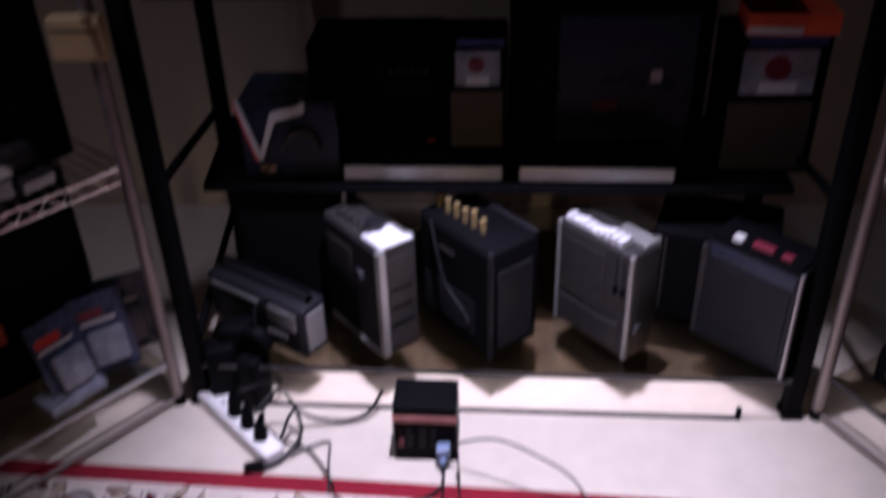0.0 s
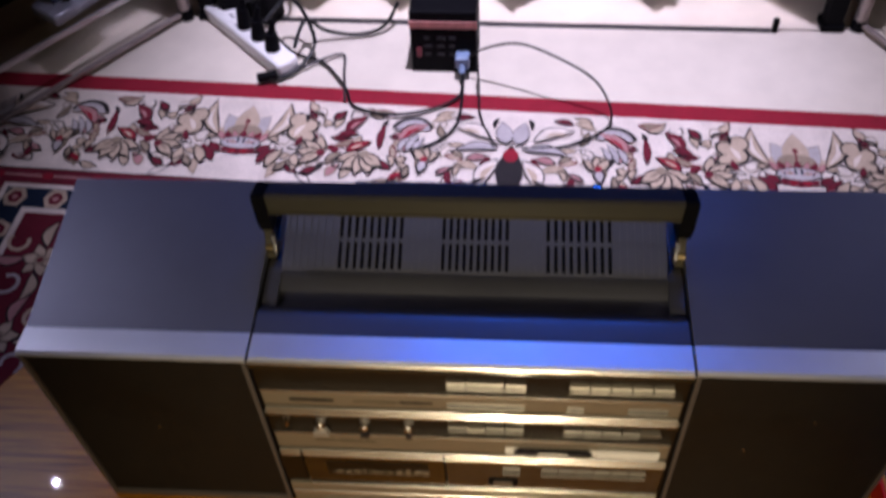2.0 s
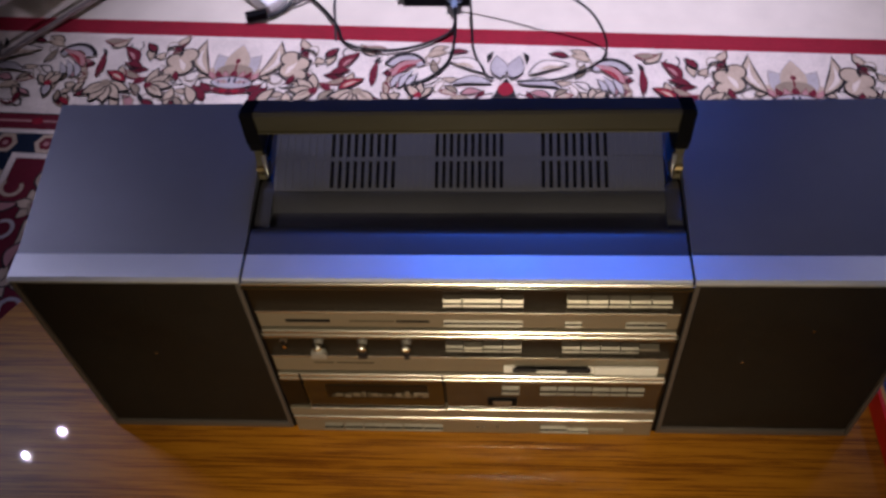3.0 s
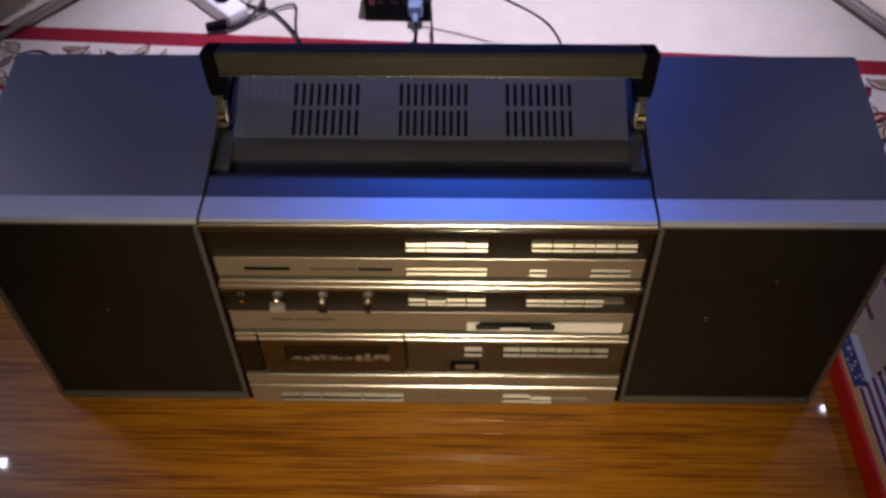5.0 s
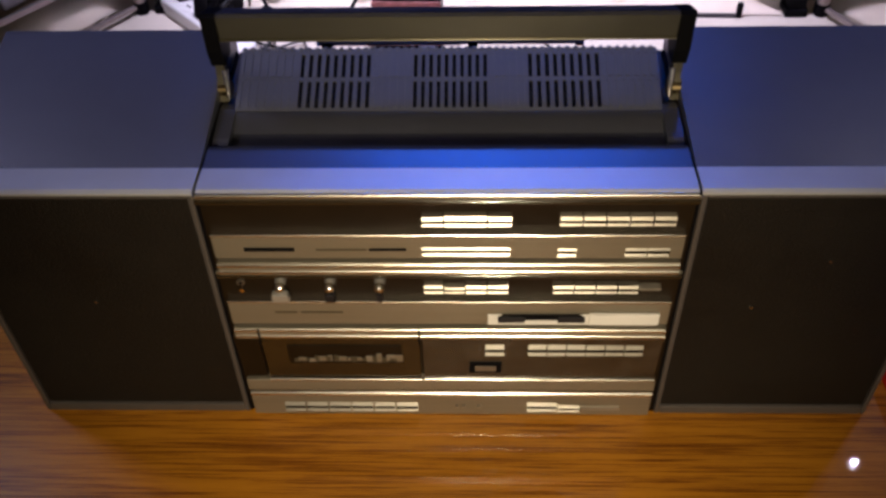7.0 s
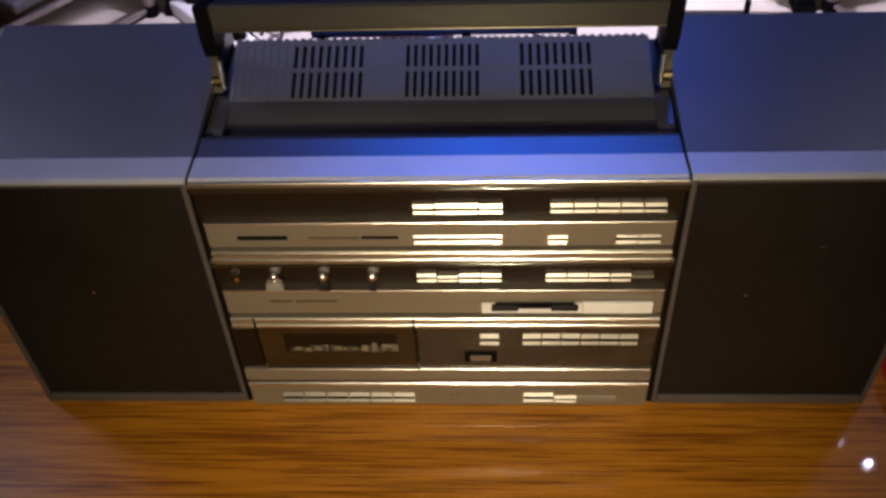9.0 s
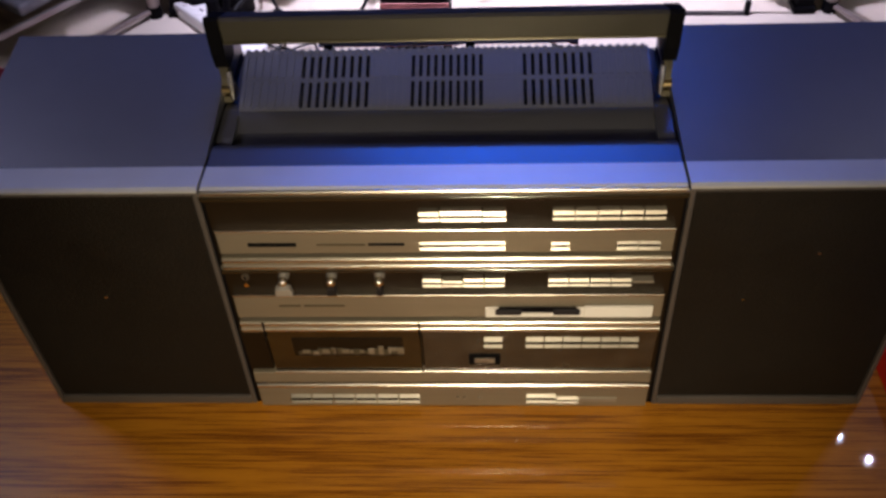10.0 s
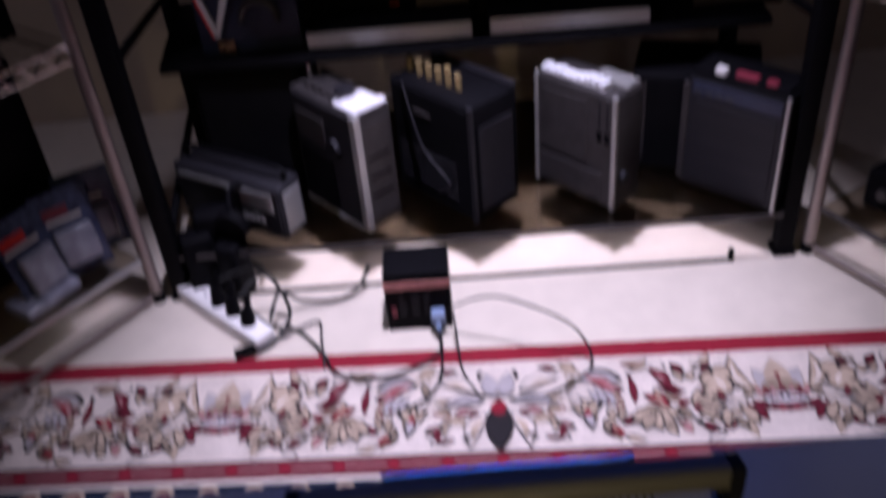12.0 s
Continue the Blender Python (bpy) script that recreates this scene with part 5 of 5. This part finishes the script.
def right_clutter():
    t = thing("dark_recorder", on_right(0.06, 0.08, 0.1365), "dark recorder with silver knobs on the wire shelf", "recorder")
    part("case", box((0, 0, 0), (0.34, 0.20, 0.10), 0.008), BLACKP, t)
    for k in range(4):
        part("knob", rod((0.05 + 0.05 * k, -0.012, 0.05), (0.05 + 0.05 * k, 0.002, 0.05), 0.013, 16), SILVERD, t, smooth=True)
    t = thing("grey_carton", on_right(0.42, 0.04, 0.1365, 4), "grey and blue carton on the wire shelf", "box")
    part("carton", box((0, 0, 0), (0.26, 0.22, 0.13), 0.004), BLUEBLACK, t)
    part("label_strip", box((0.02, -0.002, 0.03), (0.20, 0.001, 0.06)), SILVERD, t)
    t = thing("dark_carton", on_right(0.10, 0.10, 0.684), "large dark carton on the upper wire shelf", "box")
    part("carton", box((0, 0, 0), (0.6, 0.22, 0.36), 0.004), BLACKP, t)
    part("tape", box((0.28, -0.002, 0.0), (0.33, 0.001, 0.36)), BLACKM, t)


right_clutter()


# ---- on the floor ----
def battery_box():
    t = thing("battery_box", pose(-0.190, 1.222, 0, 0, 0, -1.5), "black battery box with a red and white band", "box")
    part("case", box((0, 0, 0.0), (0.147, 0.105, 0.165), 0.004, None, 2), BLACKP, t, "black case")
    part("printed_band", box((-0.001, -0.0015, 0.122), (0.148, 0.002, 0.140), 0.0006), PINKST, t, "red and white printed band")
    rng = random.Random(3)
    for k in range(3):
        for j in range(3):
            x = 0.030 + 0.028 * j
            part("printed_bar", box((x, -0.0015, 0.048 + 0.022 * k), (x + rng.uniform(0.012, 0.022), 0.001, 0.056 + 0.022 * k)), STEEL, t)
    part("red_mark", box((0.012, -0.0015, 0.045), (0.024, 0.001, 0.070)), MAROONC, t)
    plug = part("plug", box((0.100, -0.028, 0.030), (0.132, 0.003, 0.062), 0.005), BLUECAB, t, "grey-blue moulded plug")
    part("plug_neck", rod((0.116, -0.040, 0.030), (0.116, -0.020, 0.044), 0.007, 10), BLUECAB, plug)


battery_box()


def power_strip():
    a, c = Vector((-0.700, 1.435, 0)), Vector((-0.470, 1.205, 0))
    ang = math.degrees(math.atan2(c.y - a.y, c.x - a.x))
    L = (c - a).length
    t = thing("power_strip", pose(a.x, a.y, 0.0, 0, 0, ang), "white power strip with black plugs on the floor", "power strip")
    part("body", box((0, -0.028, 0.0), (L, 0.028, 0.040), 0.008, None, 3), WHITE, t, "white plastic body", smooth=True)
    for k in range(5):
        x = 0.035 + k * 0.058
        s = part("socket", rod((x, 0, 0.038), (x, 0, 0.0415), 0.020, 20), WHITE, t, smooth=True)
        part("socket_holes", box((x - 0.008, -0.002, 0.0410), (x + 0.008, 0.002, 0.0422)), BLACKP, s)
    for k, (dx, hgt) in enumerate(((0.150, 0.085), (0.208, 0.080), (0.265, 0.070))):
        p = thing("plug", pose(a.x, a.y, 0, 0, 0, ang) @ pose(dx, 0.0, 0.0415), "black rubber plug in the white power strip", "plug", "plugs in the power strip")
        part("body", rod((0, 0, 0), (0, 0.004, hgt * 0.6), 0.018, 14, 0.014), BLACKP, p, smooth=True)
        part("neck", rod((0, 0.004, hgt * 0.55), (0.002, 0.014, hgt), 0.009, 10, 0.006), BLACKP, p, smooth=True)


power_strip()


def adapters():
    for x, y, z, w, h, tz in ((-0.640, 1.430, 0.07, 0.075, 0.110, 20), (-0.560, 1.415, 0.06, 0.060, 0.095, -25), (-0.600, 1.465, 0.10, 0.08, 0.12, 5)):
        t = thing("mains_adapter", pose(x, y, 0.0, 0, 0, tz), "black mains adapter in a tangle beside the strip", "adapter", "mains adapters by the strip")
        part("body", box((-w / 2, -0.03, 0.0), (w / 2, 0.035, z + h), 0.010, None, 3), BLACKP, t, smooth=True)
        part("rating_plate", box((-w / 4, -0.0315, z + 0.02), (w / 4, -0.028, z + 0.05)), BLACKM, t)
    t = thing("headphones", pose(-0.515, 1.440, SH + 0.012, 0, 0, 35), "black headphones lying on the shelf edge", "headphones")
    for x in (-0.04, 0.05):
        part("ear_cup", rod((x, 0, 0.045), (x + 0.022, 0.012, 0.05), 0.042, 20), BLACKP, t, smooth=True)
    part("headband", tube([(-0.03, 0, 0.08), (-0.01, 0.03, 0.125), (0.03, 0.03, 0.125), (0.06, 0.01, 0.085)], 0.007), BLACKP, t, smooth=True)


adapters()


def cable(pts, r, label, m=None):
    t = tagged(part("cable", tube(pts, r), m or CABLE, None, label, True), label, "cable", "cables on the floor")
    return t


cable([(-0.075, 1.19, 0.030), (-0.080, 1.12, 0.016), (-0.16, 1.07, 0.016), (-0.24, 1.06, 0.018), (-0.31, 1.09, 0.014), (-0.335, 1.15, 0.012), (-0.40, 1.24, 0.010), (-0.47, 1.27, 0.012), (-0.53, 1.30, 0.06)], 0.0032, "thin black cable running over the rug edge")
cable([(-0.072, 1.19, 0.030), (-0.072, 1.11, 0.016), (-0.082, 1.03, 0.014), (-0.12, 0.98, 0.014), (-0.16, 0.96, 0.014)], 0.0032, "black cable from the box plug on the rug")
cable([(-0.068, 1.20, 0.050), (-0.03, 1.19, 0.090), (0.05, 1.16, 0.130), (0.14, 1.12, 0.120), (0.21, 1.09, 0.090), (0.245, 1.06, 0.040), (0.24, 1.03, 0.016), (0.205, 1.00, 0.014), (0.14, 0.97, 0.014), (0.06, 0.965, 0.014)], 0.0026, "thin black cable looping above the floor")
cable([(-0.040, 1.18, 0.08), (-0.035, 1.12, 0.03), (-0.030, 1.06, 0.014), (-0.005, 0.99, 0.014), (0.012, 0.975, 0.014)], 0.0024, "thin black lead hanging from the box")
cable([(-0.46, 1.24, 0.05), (-0.44, 1.30, 0.08), (-0.40, 1.33, 0.03), (-0.33, 1.34, 0.012), (-0.27, 1.36, 0.02), (-0.235, 1.40, 0.06)], 0.0045, "black curled cable by the power strip")
cable([(-0.58, 1.33, 0.11), (-0.52, 1.38, 0.10), (-0.50, 1.44, 0.05), (-0.55, 1.50, 0.03), (-0.66, 1.47, 0.05), (-0.67, 1.40, 0.09)], 0.0040, "black cable looped round the adapters")
cable([(-0.525, 1.27, 0.10), (-0.47, 1.33, 0.12), (-0.42, 1.28, 0.04), (-0.455, 1.21, 0.012), (-0.50, 1.175, 0.013)], 0.0045, "black cable from a plug to the rug edge")
cable([(-0.44, 1.22, 0.012), (-0.36, 1.27, 0.010), (-0.345, 1.20, 0.011), (-0.33, 1.10, 0.014)], 0.0030, "thin grey cable on the floor", SILVERD)

lead = thing("loose_plug", pose(-0.505, 1.178, 0.013, 0, 0, 20), "black plug lying on the rug edge", "plug")
part("body", box((-0.035, -0.010, 0.0), (0.012, 0.010, 0.018), 0.004), BLACKP, lead)

rail = thing("floor_conduit", pose(0.05, 1.392, 0.0, 0, 0, -1.7), "thin grey cable conduit lying along the floor", "conduit")
part("duct", box((-0.60, -0.006, 0.0), (0.588, 0.006, 0.007), 0.002), SILVERD, rail)
part("end_cap", box((0.588, -0.007, 0.0), (0.600, 0.007, 0.036), 0.002), BLACKP, rail, "black end cap")


# ---- ceiling lamps ----
GLOW = glow_mat("lit_led_lens", (0.9, 0.9, 1.0), 28)
for dx, dy in DOWNLIGHTS + [(0.06, 1.08)]:
    d = thing("downlight", pose(dx, dy, CEIL), "small white recessed ceiling downlight, lit", "lamp", "ceiling downlights")
    ring = bmesh.new()
    bmesh.ops.create_cone(ring, cap_ends=False, segments=28, radius1=0.026, radius2=0.016, depth=0.014, matrix=pose(0, 0, -0.007))
    part("trim_ring", ring, WHITE, d, smooth=True)
    part("lens", rod((0, 0, -0.004), (0, 0, -0.001), 0.010, 20), GLOW, d, "glowing lens")

# unseen body added to hold the warm beam behind the camera
warm_lamp = thing("pendant_lamp", pose(0.06, -0.98, 1.14), "unseen lamp with a dark metal shade, added for the warm front light", "lamp")
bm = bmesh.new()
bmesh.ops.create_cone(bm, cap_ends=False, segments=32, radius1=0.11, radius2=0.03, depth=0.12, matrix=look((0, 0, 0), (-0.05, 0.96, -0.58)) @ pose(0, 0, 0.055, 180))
part("shade", bm, BLACKM, warm_lamp, "dark metal shade", smooth=True)
part("cord", rod((0, -0.05, 0.09), (0, -0.05, CEIL - 1.14), 0.003, 8), CABLE, warm_lamp)

panel = thing("colour_panel", look((0.10, 1.35, CEIL - 0.05), (0.06, 0.05, 0.70)), "flat blue colour-changing light panel tilted under the ceiling", "lamp")
part("frame", box((-0.44, -0.23, 0.006), (0.44, 0.23, 0.024), 0.004), WHITE, panel, "white frame")
part("bracket", rod((0, 0, 0.020), (0, 0.022, 0.052), 0.008, 10), WHITE, panel)
